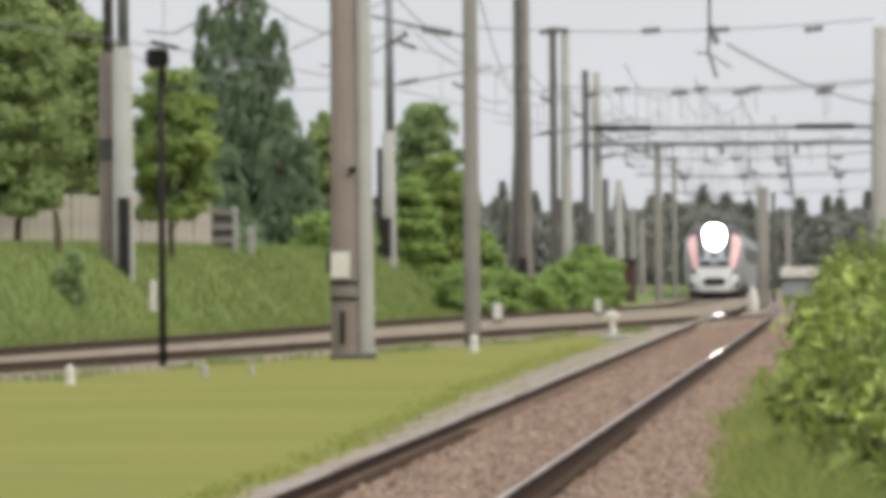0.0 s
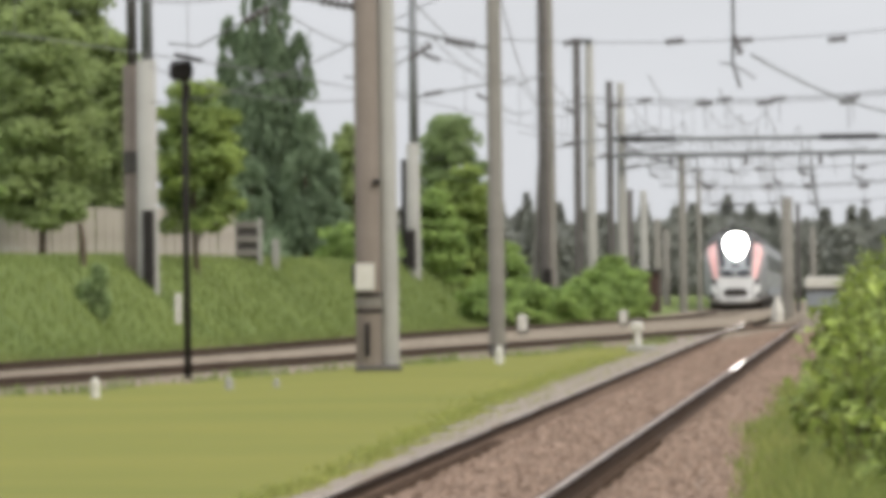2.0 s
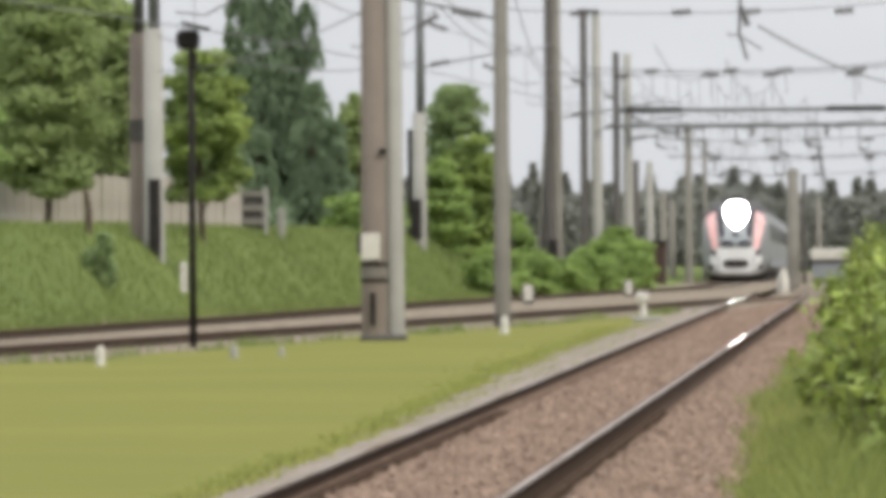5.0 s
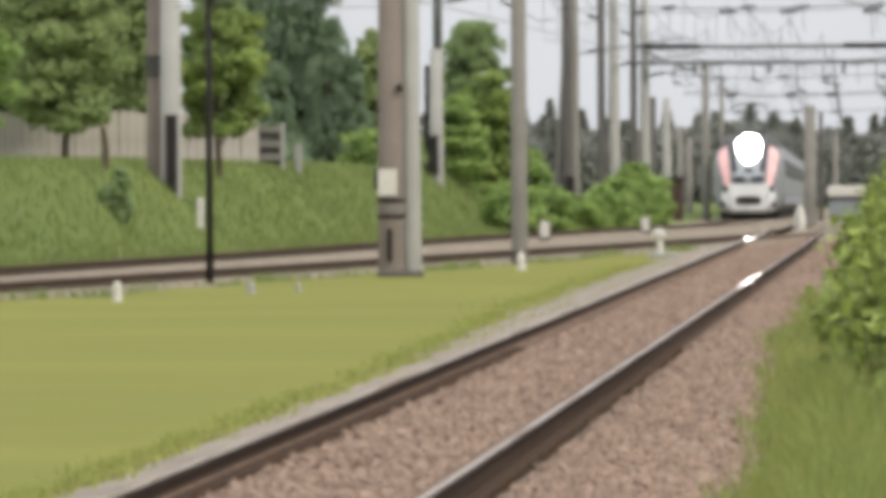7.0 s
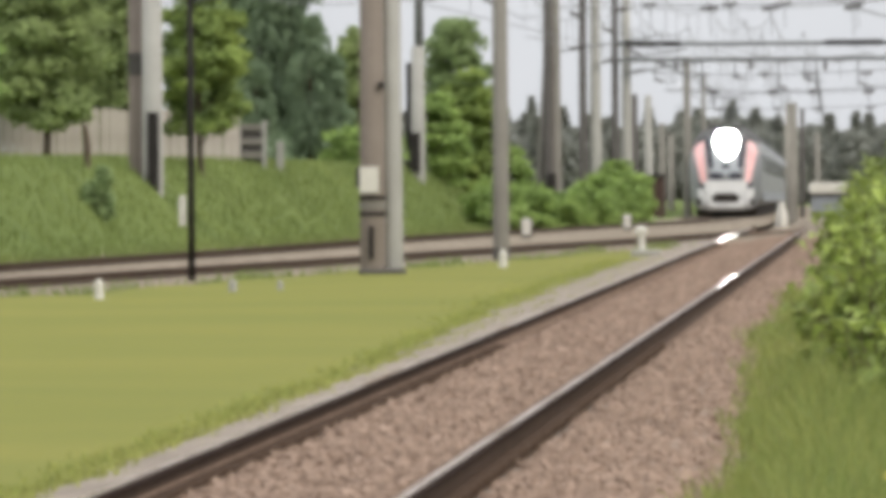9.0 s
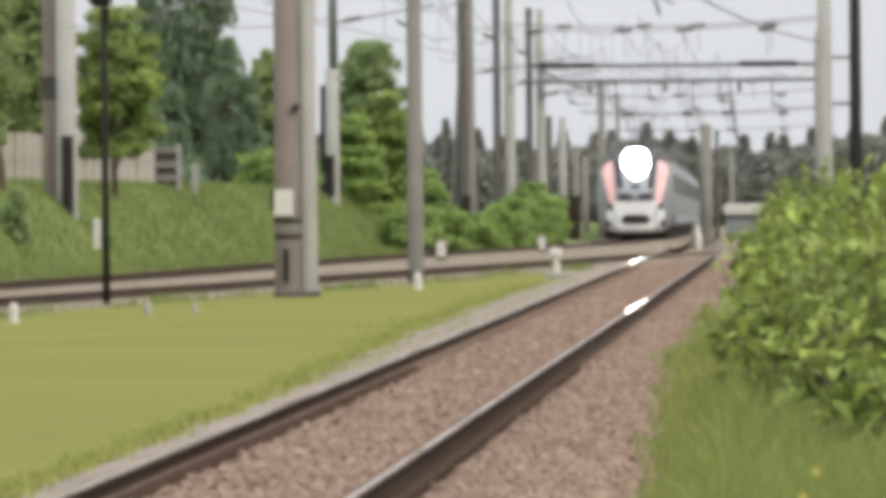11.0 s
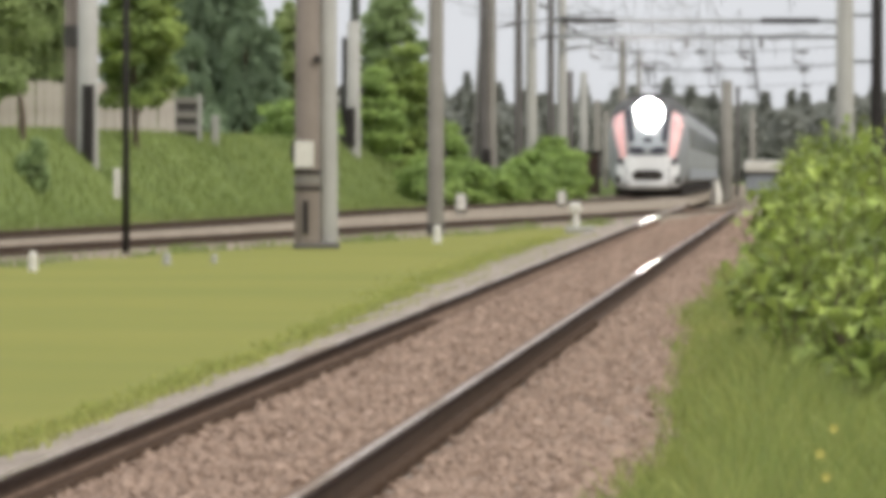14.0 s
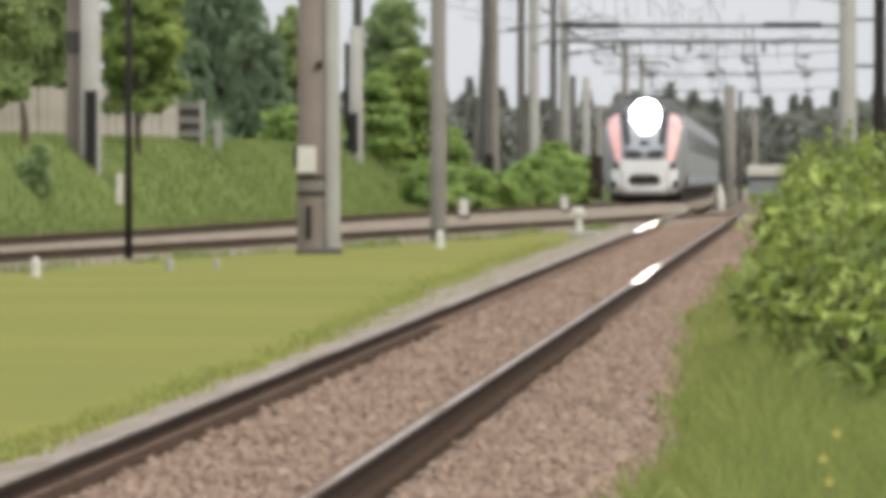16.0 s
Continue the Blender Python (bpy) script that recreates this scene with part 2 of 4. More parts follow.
def curve_through(table):
    """Smooth sideways offset as a function of distance."""
    ys, xs = [a for a, b in table], [b for a, b in table]
    fine = np.arange(ys[0], ys[-1] + 1, 2.0)
    vals = np.interp(fine, ys, xs)
    pad = np.pad(vals, 12, mode="reflect", reflect_type="odd")
    k = np.hanning(25)
    vals = np.convolve(pad, k / k.sum(), mode="valid")
    return lambda y: float(np.interp(y, fine, vals))


# ---------------------------------------------------------------- lie of the land
def fall(y):
    """The line is level to about 340 m and then falls at two in a thousand."""
    u = (y - 345.0) / 25.0
    return -0.0021 * 25.0 * math.log1p(math.exp(min(u, 60))) if y < 1500 else -2.43


near_line = curve_through([(20, -3.28), (300, -3.28), (380, -3.38), (440, -3.75), (500, -4.45), (560, -5.5), (640, -7.3), (700, -8.1)])
# the through line of the train and the loop that joins the near line by a turnout
main_line = curve_through([(120, -21.5), (250, -15.3), (292, -13.3), (355, -11.6), (455, -9.5), (520, -8.1), (570, -7.68), (770, -8.57), (1300, -10.9)])
loop_line = curve_through([(120, -19.1), (212, -13.0), (270, -9.2), (331, -5.3), (365, -3.9), (385, -3.45)])


def smooth_step(a, b, x):
    t = min(max((x - a) / (b - a), 0.0), 1.0)
    return t * t * (3 - 2 * t)


def land(x, y):
    z = fall(y) - 0.09
    yc = min(max(y, 120), 1300)
    off = main_line(yc) - x
    height = 1.95 - 1.45 * smooth_step(455, 530, y)
    bank = smooth_step(2.4, 5.4, off) * height
    verge = -0.22 * smooth_step(-1.2, 0.3, x) + 0.3 * smooth_step(2, 9, x)
    rough = 0.05 * noise.noise(Vector((x * 0.35, y * 0.12, 0))) * smooth_step(-3, -4.5, x) if y < 700 else 0
    # cuttings under the ballast beds
    dn = x - near_line(min(max(y, 20), 700))
    cut = 1 - smooth_step(1.05, 1.42, -dn) if dn < 0 else 1 - smooth_step(2.3, 2.8, dn)
    if 700 > y:
        z -= 0.42 * cut
    cut = 1 - smooth_step(1.75, 2.2, abs(x - main_line(yc)))
    if y < 385:
        cut = max(cut, 1 - smooth_step(1.75, 2.2, abs(x - loop_line(yc))))
    if y < 1300:
        z -= 0.35 * cut
    return z + bank + verge + rough


# ---------------------------------------------------------------- ground
def steps(a, b, d, far, grow=1.35):
    out = list(np.arange(a, b + d / 2, d))
    s = d
    while out[-1] < far:
        s *= grow
        out.append(out[-1] + s)
    return out


def build_ground():
    xs = [-x for x in steps(24, 36, 1.0, 2500)][::-1] + list(np.arange(-23.7, 3.01, 0.3)) + [x for x in steps(3.4, 8, 0.6, 2500)]
    ys = [-250, -120, -60, -20] + steps(10, 700, 5, 4500)
    sh = Shape()
    nx = len(xs)
    for y in ys:
        for x in xs:
            sh.v.append((x, y, land(x, y)))
    for j in range(len(ys) - 1):
        for i in range(nx - 1):
            sh.f.append((j * nx + i, j * nx + i + 1, (j + 1) * nx + i + 1, (j + 1) * nx + i))
            x, y = (xs[i] + xs[i + 1]) / 2, (ys[j] + ys[j + 1]) / 2
            yc = min(max(y, 120), 1300)
            slot = 2 if x > -3 else (0 if x > main_line(yc) - 1.5 and y < 420 else 1)
            if main_line(yc) - 2.6 < x < loop_line(min(yc, 384)) + 1.2 and y < 420 and x < near_line(max(y, 20)) - 1.6:
                slot = 3
            if 296 < y < 1300 and main_line(yc) - 2.6 < x < max(near_line(min(y, 700)) + 2.6, main_line(yc) + 6.5):
                slot = 3
            if y < 300 and loop_line(max(y, 120)) + 0.9 < x < loop_line(max(y, 120)) + 1.75 and y > 120:
                slot = 4
            sh.s.append(slot)
    ob = link("ground", sh, [LAWN, BANK, VERGE, GRAVEL, WEEDY_SOIL], smooth=True)
    tagged(ob, "grassy ground with mown lawn, green bank and verge", "ground", kind="structure")


def track_path(line, a, b, d=4.0, lift=0.0):
    dip = 0.006 if line is near_line else 0.0
    return [(line(y), y, fall(y) + lift - dip * max(0.0, y - 428.0)) for y in np.arange(a, b + d / 2, d)]


RAIL = [(-0.037, -0.010), (-0.026, 0.0), (0.024, 0.0), (0.037, -0.010), (0.037, -0.045), (0.010, -0.055), (0.010, -0.15), (0.07, -0.165), (0.07, -0.18),
        (-0.07, -0.18), (-0.07, -0.165), (-0.010, -0.15), (-0.010, -0.055), (-0.037, -0.045)]


def build_track(line, a, b, bed_mat, bed, d=4.0, worn=396.0, label="railway track of two worn steel rails"):
    slots = [0 if len(bed) < 9 else 1 if -1.6 < p[0] < -0.9 else 2 if p[0] > 1.0 else 0 for p in bed]
    bed_shape = Shape().sweep(track_path(line, a, b, d), bed, slots, closed=False)
    bed_ob = link("ballast_bed", bed_shape, bed_mat, smooth=False)
    tagged(bed_ob, "bed of brown crushed stone ballast under rails", "ballast", kind="structure")
    track = thing("railway_track", (0, 0, 0), label, "railway track")
    for s in (-0.80, 0.80):
        # heads past worn get a dark unpolished brown that keeps them from glinting
        for y0, y1, head in ((a, min(b, worn), RAIL_TOP), (worn, b, RAIL_EDGE if worn > 200 else RAIL_SIDE)):
            if y1 - y0 > 4:
                pts = [(x + s, y, z) for x, y, z in track_path(line, y0, y1, d)]
                part("rail", Shape().sweep(pts, RAIL, [1, 1, 2, 2, 2] + [0] * 7 + [2, 2]), [RAIL_SIDE, head, RAIL_EDGE if worn > 200 else RAIL_SIDE], track)
    return track


NEAR_BED = [(-1.6, -0.4), (-1.36, -0.12), (-1.14, -0.04), (-0.93, -0.02), (-0.845, -0.012), (-0.832, -0.06), (-0.72, -0.182), (-0.5, -0.16), (0.0, -0.13), (0.5, -0.11),
            (0.66, -0.05), (0.755, -0.015), (0.768, -0.172), (0.92, -0.188), (1.2, -0.165), (1.8, -0.17), (2.35, -0.27), (2.9, -0.5)]


def build_sleepers(track):
    """Concrete sleepers sunk in the ballast, with a rail clip outside each rail."""
    rng = random.Random(5)
    sleeper = clip = None
    for i in range(140):
        y = 58.0 + 0.56 * i
        x = near_line(y)
        if sleeper is None:
            sleeper = part("sleeper", Shape().box((0, 0, -0.10), (2.6, 0.24, 0.2), 0.02), CONCRETE_BROWN, track, "stained concrete sleeper")
            clip = part("rail_clip", Shape().box((0.05, 0, 0.03), (0.12, 0.14, 0.09), 0.025), RAIL_SIDE, track, "rusty rail clip")
            a, b = sleeper, clip
        else:
            a, b = new("sleeper", sleeper.data), new("rail_clip", clip.data)
            a.parent = b.parent = track
        c = new("rail_clip", clip.data)
        c.parent = track
        a.matrix_basis = pose(x, y, -0.176 + rng.uniform(-0.012, 0.006), 0, rng.uniform(-0.3, 0.3), rng.uniform(-1, 1))
        b.matrix_basis = pose(x - 0.75, y, -0.18, 0, 0, rng.uniform(-4, 4))
        c.matrix_basis = pose(x + 0.85, y, -0.18, 0, 0, rng.uniform(-4, 4))


def lawn_edge(y):
    """Ragged edge where the lawn gives way to the gravel beside the near track."""
    wide = 0.45 * smooth_step(105, 190, y)
    return near_line(y) - 1.30 - wide + (0.10 + 0.3 * wide) * (math.sin(y * 0.9) * math.sin(y * 0.23) + 0.5 * math.sin(y * 2.3))


def build_gravel_strip():
    sh = Shape()
    rows = list(np.arange(60, 332, 1.0))
    for y in rows:
        e, r = lawn_edge(y), near_line(y) - 1.18
        sh.v += [(e + (r - e) * u, y, fall(y) + h) for u, h in ((0.0, -0.15), (0.12, -0.078), (0.6, -0.06), (1.0, -0.062))]
    for j in range(len(rows) - 1):
        for i in range(3):
            sh.f.append((j * 4 + i, j * 4 + i + 1, j * 4 + i + 5, j * 4 + i + 4))
            sh.s.append(0)
    tagged(link("gravel_shoulder", sh, SHOULDER, smooth=True), "pale grey gravel shoulder thinning into lawn", "gravel", kind="structure")


def build_tracks():
    build_gravel_strip()
    bed = NEAR_BED
    track = build_track(near_line, 24, 680, [BALLAST, SHOULDER, PALE_BALLAST], bed, label="near railway track with rusty sides and polished rail heads")
    build_sleepers(track)
    flat = [(-2.1, -0.3), (-1.7, -0.08), (-0.78, -0.15), (0.1, -0.09), (0.7, -0.055), (0.95, -0.065), (1.7, -0.08), (2.1, -0.3)]
    build_track(main_line, 122, 1290, [GRAVEL], flat, worn=130.0, label="curving main line track with dark rusty rails")
    build_track(loop_line, 122, 384, [GRAVEL], flat, worn=130.0, label="loop track with dark rails joining by a turnout")


build_ground()
build_tracks()


# ---------------------------------------------------------------- masts and overhead line
def pole(parent, x, y, top, r0, r1, mat, name="pole", n=14, lean=0.0):
    part(name, Shape().tube([(x, y, -0.6), (x, y, 0.0), (x + lean, y, top)], [r0, r0, r1], n), mat, parent, smooth=True)


def insulator(parent, a, b, r=0.09, count=5):
    """A string of ribbed discs between two points."""
    a, b = Vector(a), Vector(b)
    pts, rad = [], []
    for i in range(count):
        for u, q in ((0.1, 0.35), (0.35, 1.0), (0.65, 1.0), (0.9, 0.35)):
            pts.append(a.lerp(b, (i + u) / count))
            rad.append(r * q)
    part("insulator", Shape().tube(pts, rad, 8), CERAMIC, parent, smooth=True)


def cantilever(parent, x, y, z, reach):
    """Bracket arm, stay and registration arm with insulators."""
    s = 1 if reach > 0 else -1
    tip = x + reach
    part("bracket_arm", Shape().tube([(x, y, z), (tip, y, z + 0.55)], 0.035, 6), GREY_STEEL, parent)
    part("stay_rod", Shape().tube([(x, y, z + 1.5), (tip - s * 0.3, y, z + 0.5)], 0.014, 6), GREY_STEEL, parent)
    insulator(parent, (x + s * 0.35, y, z + 0.08), (x + s * 0.95, y, z + 0.19))
    insulator(parent, (x + s * 0.35, y, z + 1.36), (x + s * 0.9, y, z + 1.16))
    part("registration_arm", Shape().tube([(tip - s * 1.2, y, z + 0.1), (tip, y, z - 0.55), (tip + s * 0.5, y, z - 0.5)], 0.02, 6), GREY_STEEL, parent)
    insulator(parent, (tip - s * 1.2, y, z + 0.1), (tip - s * 0.75, y, z - 0.15), 0.07, 4)


def band(parent, x, y, z, r, h, mat, name="clamp_band"):
    part(name, Shape().tube([(x, y, z - h / 2), (x, y, z + h / 2)], r, 14), mat, parent)


def base_box(parent, x, y, z0, z1, w):
    part("cable_box", Shape().box((x, y, (z0 + z1) / 2), (w, 0.18, z1 - z0), 0.02), DARK_STEEL, parent, "dark steel cable box")


def build_masts():
    g = "catenary masts along the line"

    def mast(x, y, z, label):
        return thing("catenary_mast", (x, y, z), label, "mast", g)

    # twin mast on the bank
    m = mast(-17.1, 312, 1.2, "twin concrete catenary mast, one brown and one pale, on grassy bank")
    pole(m, -0.40, 0.6, 5.2, 0.20, 0.18, CONCRETE_BROWN)
    pole(m, 0.0, 0.0, 5.3, 0.25, 0.22, CONCRETE_PALE)
    part("upper_pole", Shape().tube([(-0.36, 0.6, 5.0), (-0.36, 0.6, 9.2)], [0.13, 0.10], 12), CONCRETE_DARK, m, smooth=True)
    part("upper_pole", Shape().tube([(0.02, 0.0, 5.1), (0.02, 0.0, 9.4)], [0.14, 0.11], 12), GREY_STEEL, m, smooth=True)
    base_box(m, 0.02, -0.33, 0.0, 1.83, 0.27)
    band(m, -0.40, 0.6, 2.95, 0.21, 0.5, CONCRETE_DARK)
    # large twin mast on the lawn
    m = mast(-8.66, 227, -0.06, "large brown and pale concrete twin mast with a white plate")
    pole(m, -0.10, 0.0, 10.0, 0.225, 0.18, CONCRETE_BROWN)
    pole(m, 0.22, 0.2, 10.0, 0.185, 0.135, CONCRETE_PALE)
    part("footing", Shape().box((0.05, 0.05, 0.0), (0.78, 0.6, 0.14), 0.05), CONCRETE_DARK, m)
    part("plate", Shape().box((-0.15, -0.25, 1.55), (0.32, 0.02, 0.44), 0.008), WHITE_PAINT, m, "blank white enamel plate")
    band(m, -0.10, 0, 1.25, 0.235, 0.06, DARK_STEEL)
    band(m, -0.10, 0, 0.98, 0.236, 0.06, DARK_STEEL)
    band(m, -0.10, 0, 1.12, 0.23, 0.14, CONCRETE)
    part("side_box", Shape().box((-0.33, -0.02, 1.6), (0.1, 0.14, 0.35), 0.02), DARK_STEEL, m)
    # raised dark strip standing in for a slot in the pole
    part("dark_slot", Shape().box((-0.12, -0.245, 0.5), (0.09, 0.03, 0.55), 0.01), DARK_STEEL, m)
    part("bolt", Shape().tube([(0.06, -0.26, 3.14), (0.06, 0.0, 3.14)], 0.06, 8), DARK_STEEL, m)
    cantilever(m, 0.1, 0.0, 6.0, -3.0)
    # mast behind it
    m = mast(-14.79, 420, 1.5, "slim pale concrete catenary mast with dark cable box in shrubs")
    pole(m, 0.0, 0.0, 4.0, 0.23, 0.20, CONCRETE_PALE)
    part("upper_pole", Shape().tube([(0.05, 0, 3.2), (0.05, 0, 9.4)], [0.15, 0.11], 12), GREY_STEEL, m, smooth=True)
    base_box(m, -0.08, -0.3, 0.1, 1.32, 0.3)
    pole(m, -0.30, 0.5, 3.5, 0.09, 0.08, DARK_STEEL)
    cantilever(m, 0.0, 0.0, 5.4, 3.2)
    # slender mast by the loop
    m = mast(-7.63, 262, -0.06, "slender grey concrete catenary mast beside the loop track")
    pole(m, 0.0, 0.0, 10.6, 0.165, 0.125, CONCRETE)
    band(m, 0, 0, 0.09, 0.172, 0.2, CONCRETE_DARK, "dark_foot")
    cantilever(m, 0.0, 0.0, 5.9, -2.4)
    # row behind the main line
    for i, y in enumerate((473, 528, 583, 640)):
        tops = (11.5, 10.5, 9.55, 5.2)
        z = land(-12.0, y)
        m = mast(-12.0, y, z, "twin concrete catenary mast, dark and pale pole, above shrubs")
        wide = 0.30 if i != 0 else 0.26
        shift = 0.12 if i == 2 else 0.0
        pole(m, -wide + (0.14 if i < 3 else 0) + shift, 0.0, tops[i] - z, 0.175, 0.14, CONCRETE_DARK, "dark_pole")
        pole(m, (0.12 if i == 0 else 0.32) + shift, 0.35, tops[i] - z - 0.06, 0.23 if i == 0 else 0.26, 0.16, CONCRETE_PALE if i else CONCRETE)
        if i == 0:
            pole(m, -0.55, 0.4, 6.5, 0.13, 0.1, CONCRETE, "strut", lean=0.42)
            base_box(m, 0.02, -0.3, 0.1, 1.75, 0.28)
        if i == 1:
            part("head_bar", Shape().box((0.0, 0.15, tops[i] - z - 0.1), (0.9, 0.12, 0.16), 0.02), GREY_STEEL, m)
        if i < 3:
            cantilever(m, 0.3, 0.0, 6.0, 3.6)
    # masts to the far side of the near line
    m = mast(0.35, 470, fall(470) - 0.1, "pale concrete mast tied to a dark steel pole behind bushes")
    pole(m, 0.18, 0.0, 9.8, 0.30, 0.24, CONCRETE_PALE)
    pole(m, 1.25, 0.2, 9.9, 0.24, 0.19, DARK_STEEL, "dark_pole")
    for z in (4.95, 6.55):
        part("tie_bar", Shape().box((0.72, -0.05, z), (0.7, 0.08, 0.12), 0.02), GREY_STEEL, m)
    m = mast(-4.95, 645, fall(645) - 0.1, "grey concrete catenary mast beside the far track")
    pole(m, 0.0, 0.0, 5.5, 0.31, 0.27, CONCRETE)
    pole(m, 0.50, 3.0, 5.2, 0.12, 0.1, CONCRETE_DARK, "dark_pole")
    for x, y, r, top in ((-4.4, 760, 0.2, 4.6), (-10.6, 690, 0.22, 8.2), (-10.4, 735, 0.14, 7.6), (-11.9, 690, 0.2, 4.8), (-12.6, 760, 0.22, 4.6)):
        m = mast(x, y, fall(y) - 0.1, "distant grey concrete catenary mast")
        pole(m, 0.0, 0.0, top, r, r * 0.75, CONCRETE, n=10)

    # portal beam between the far row and the right-hand side
    y = 583
    p = thing("signal_gantry", (0, y - 0.4, 0), "grey steel lattice portal beam spanning the tracks", "gantry")
    x0, x1, lo, hi = -11.9, 0.45, 6.35, 7.02
    for z in (lo, hi):
        part("chord", Shape().box(((x0 + x1) / 2, 0, z), (x1 - x0, 0.16, 0.17), 0.015), GREY_STEEL, p)
    k = 10
    for i in range(k):
        a = x0 + (x1 - x0) * i / k
        b = x0 + (x1 - x0) * (i + 1) / k
        if i % 3 != 1:
            part("lattice_bar", Shape().tube([(a, 0, lo if i % 2 else hi), (b, 0, hi if i % 2 else lo)], 0.014, 6), GREY_STEEL, p)
    part("upright", Shape().tube([(x1, 0, fall(y) - 0.4), (x1, 0, 8.4)], [0.28, 0.22], 12), CONCRETE_PALE, p, smooth=True)
    for a, b in ((-11.6, -9.2), (-3.0, -0.5)):
        part("walkway", Shape().box(((a + b) / 2, -0.1, hi + 0.02), (b - a, 0.35, 0.24), 0.02), DARK_STEEL, p)
    for x, drop in ((-10.3, 0.9), (-8.3, 1.2), (-6.9, 0.8), (-5.0, 1.25), (-3.9, 0.9), (-1.6, 1.1)):
        part("drop_tube", Shape().tube([(x, 0, lo), (x, 0, lo - drop)], 0.035, 6), GREY_STEEL, p)
        part("registration_arm", Shape().tube([(x, 0, lo - drop + 0.1), (x + 0.55, 0, lo - drop - 0.12), (x + 0.85, 0, lo - drop - 0.05)], 0.025, 6), GREY_STEEL, p)
        insulator(p, (x, 0, lo - drop + 0.08), (x + 0.35, 0, lo - drop - 0.05), 0.08, 3)
    for x in (-9.4, -6.2, -3.0):
        insulator(p, (x, 0, lo), (x, 0, lo - 0.5), 0.12, 4)


def sagging(a, b, sag, n=14):
    a, b = Vector(a), Vector(b)
    return [a.lerp(b, i / n) - Vector((0, 0, 4 * sag * (i / n) * (1 - i / n))) for i in range(n + 1)]


def build_wires():
    w = thing("overhead_line", (0, 0, 0), "thin grey overhead contact and carrier wires with droppers", "overhead wire")

    def wire(name, pts, r):
        part(name, Shape().tube(pts, r, 5, cap=False), WIRE, w)

    spans = [160, 227, 290, 350, 410, 473, 528, 583, 640, 705, 775, 850, 1000]
    for a, b in zip(spans, spans[1:]):
        xa, xb = main_line(a), main_line(b)
        za, zb = fall(a), fall(b)
        wire("carrier_wire", sagging((xa, a, 7.6 + za), (xb, b, 7.6 + zb), 0.7), 0.016)
        wire("contact_wire", [(xa, a, 5.9 + za), (xb, b, 5.9 + zb)], 0.014)
        for i in (0.25, 0.5, 0.75):
            y = a + (b - a) * i
            x = xa + (xb - xa) * i
            z = za + (zb - za) * i
            wire("dropper", [(x, y, 5.9 + z), (x, y, 7.6 + z - 2.8 * i * (1 - i))], 0.008)
    # lines over the neighbouring tracks beyond the crest
    far = [440, 490, 540, 583, 640, 705, 775, 850, 930, 1020]
    for shift, lift in ((4.3, 0.0), (2.0, 0.5), (-2.2, 0.35)):
        for a, b in zip(far, far[1:]):
            xa, xb, za, zb = main_line(a) + shift, main_line(b) + shift, fall(a) + lift, fall(b) + lift
            wire("carrier_wire", sagging((xa, a, 7.5 + za), (xb, b, 7.5 + zb), 0.8, 8), 0.016)
            wire("contact_wire", [(xa, a, 5.85 + za), (xb, b, 5.85 + zb)], 0.014)
            for i in (0.2, 0.4, 0.6, 0.8):
                y = a + (b - a) * i
                x, z = xa + (xb - xa) * i, za + (zb - za) * i
                wire("dropper", [(x, y, 5.85 + z), (x, y, 7.5 + z - 3.2 * i * (1 - i))], 0.009)
    # cross-span wires between the rows of masts
    for y, z, x0, x1 in ((470, 7.35, -12.0, 0.4), (528, 8.2, -12.0, 0.4), (640, 6.9, -12.0, -1.0), (420, 8.7, -12.3, 0.3), (690, 6.6, -12.5, 0.5), (735, 5.9, -12.5, 0.5), (800, 6.4, -13.5, 0.5), (860, 5.6, -14.0, 0.6)):
        wire("span_wire", sagging((x0, y, z), (x1, y, z + 0.15), 0.25), 0.017 if y < 500 else 0.026)
        for u in (0.2, 0.45, 0.62, 0.85):
            x = x0 + (x1 - x0) * u
            insulator(w, (x - 0.3, y, z - 0.17), (x + 0.3, y, z - 0.12), 0.11, 4)
            if y > 440:
                wire("dropper", [(x, y, z - 0.2), (x + 0.05, y, z - 1.1)], 0.015)
    # feeder strung diagonally to the right-hand mast
    wire("feeder_wire", sagging((-3.5, 345, 6.95), (0.4, 470, 6.75), 0.25), 0.03)
    wire("feeder_wire", sagging((-8.6, 227, 6.9), (-12.0, 473, 8.4), 0.9), 0.014)
    wire("feeder_wire", sagging((-7.6, 262, 7.3), (-12.0, 473, 7.6), 0.9), 0.014)
    wire("feeder_wire", sagging((-16.5, 302, 6.2), (-12.0, 342, 6.1), 0.5), 0.014)
    wire("feeder_wire", sagging((-16.5, 302, 5.4), (-8.6, 227, 5.6), 0.3), 0.014)
    # hanging registration drop over the loop
    insulator(w, (-3.95, 345, 7.45), (-3.75, 345, 6.95), 0.1, 4)
    wire("drop_tube", [(-3.95, 345, 8.6), (-3.95, 345, 7.4), (-3.98, 345, 6.75), (-3.78, 345, 6.1)], 0.042)
    wire("drop_arm", [(-4.3, 345, 6.75), (-3.95, 345, 6.7), (-3.4, 345, 6.35)], 0.025)


build_masts()
build_wires()


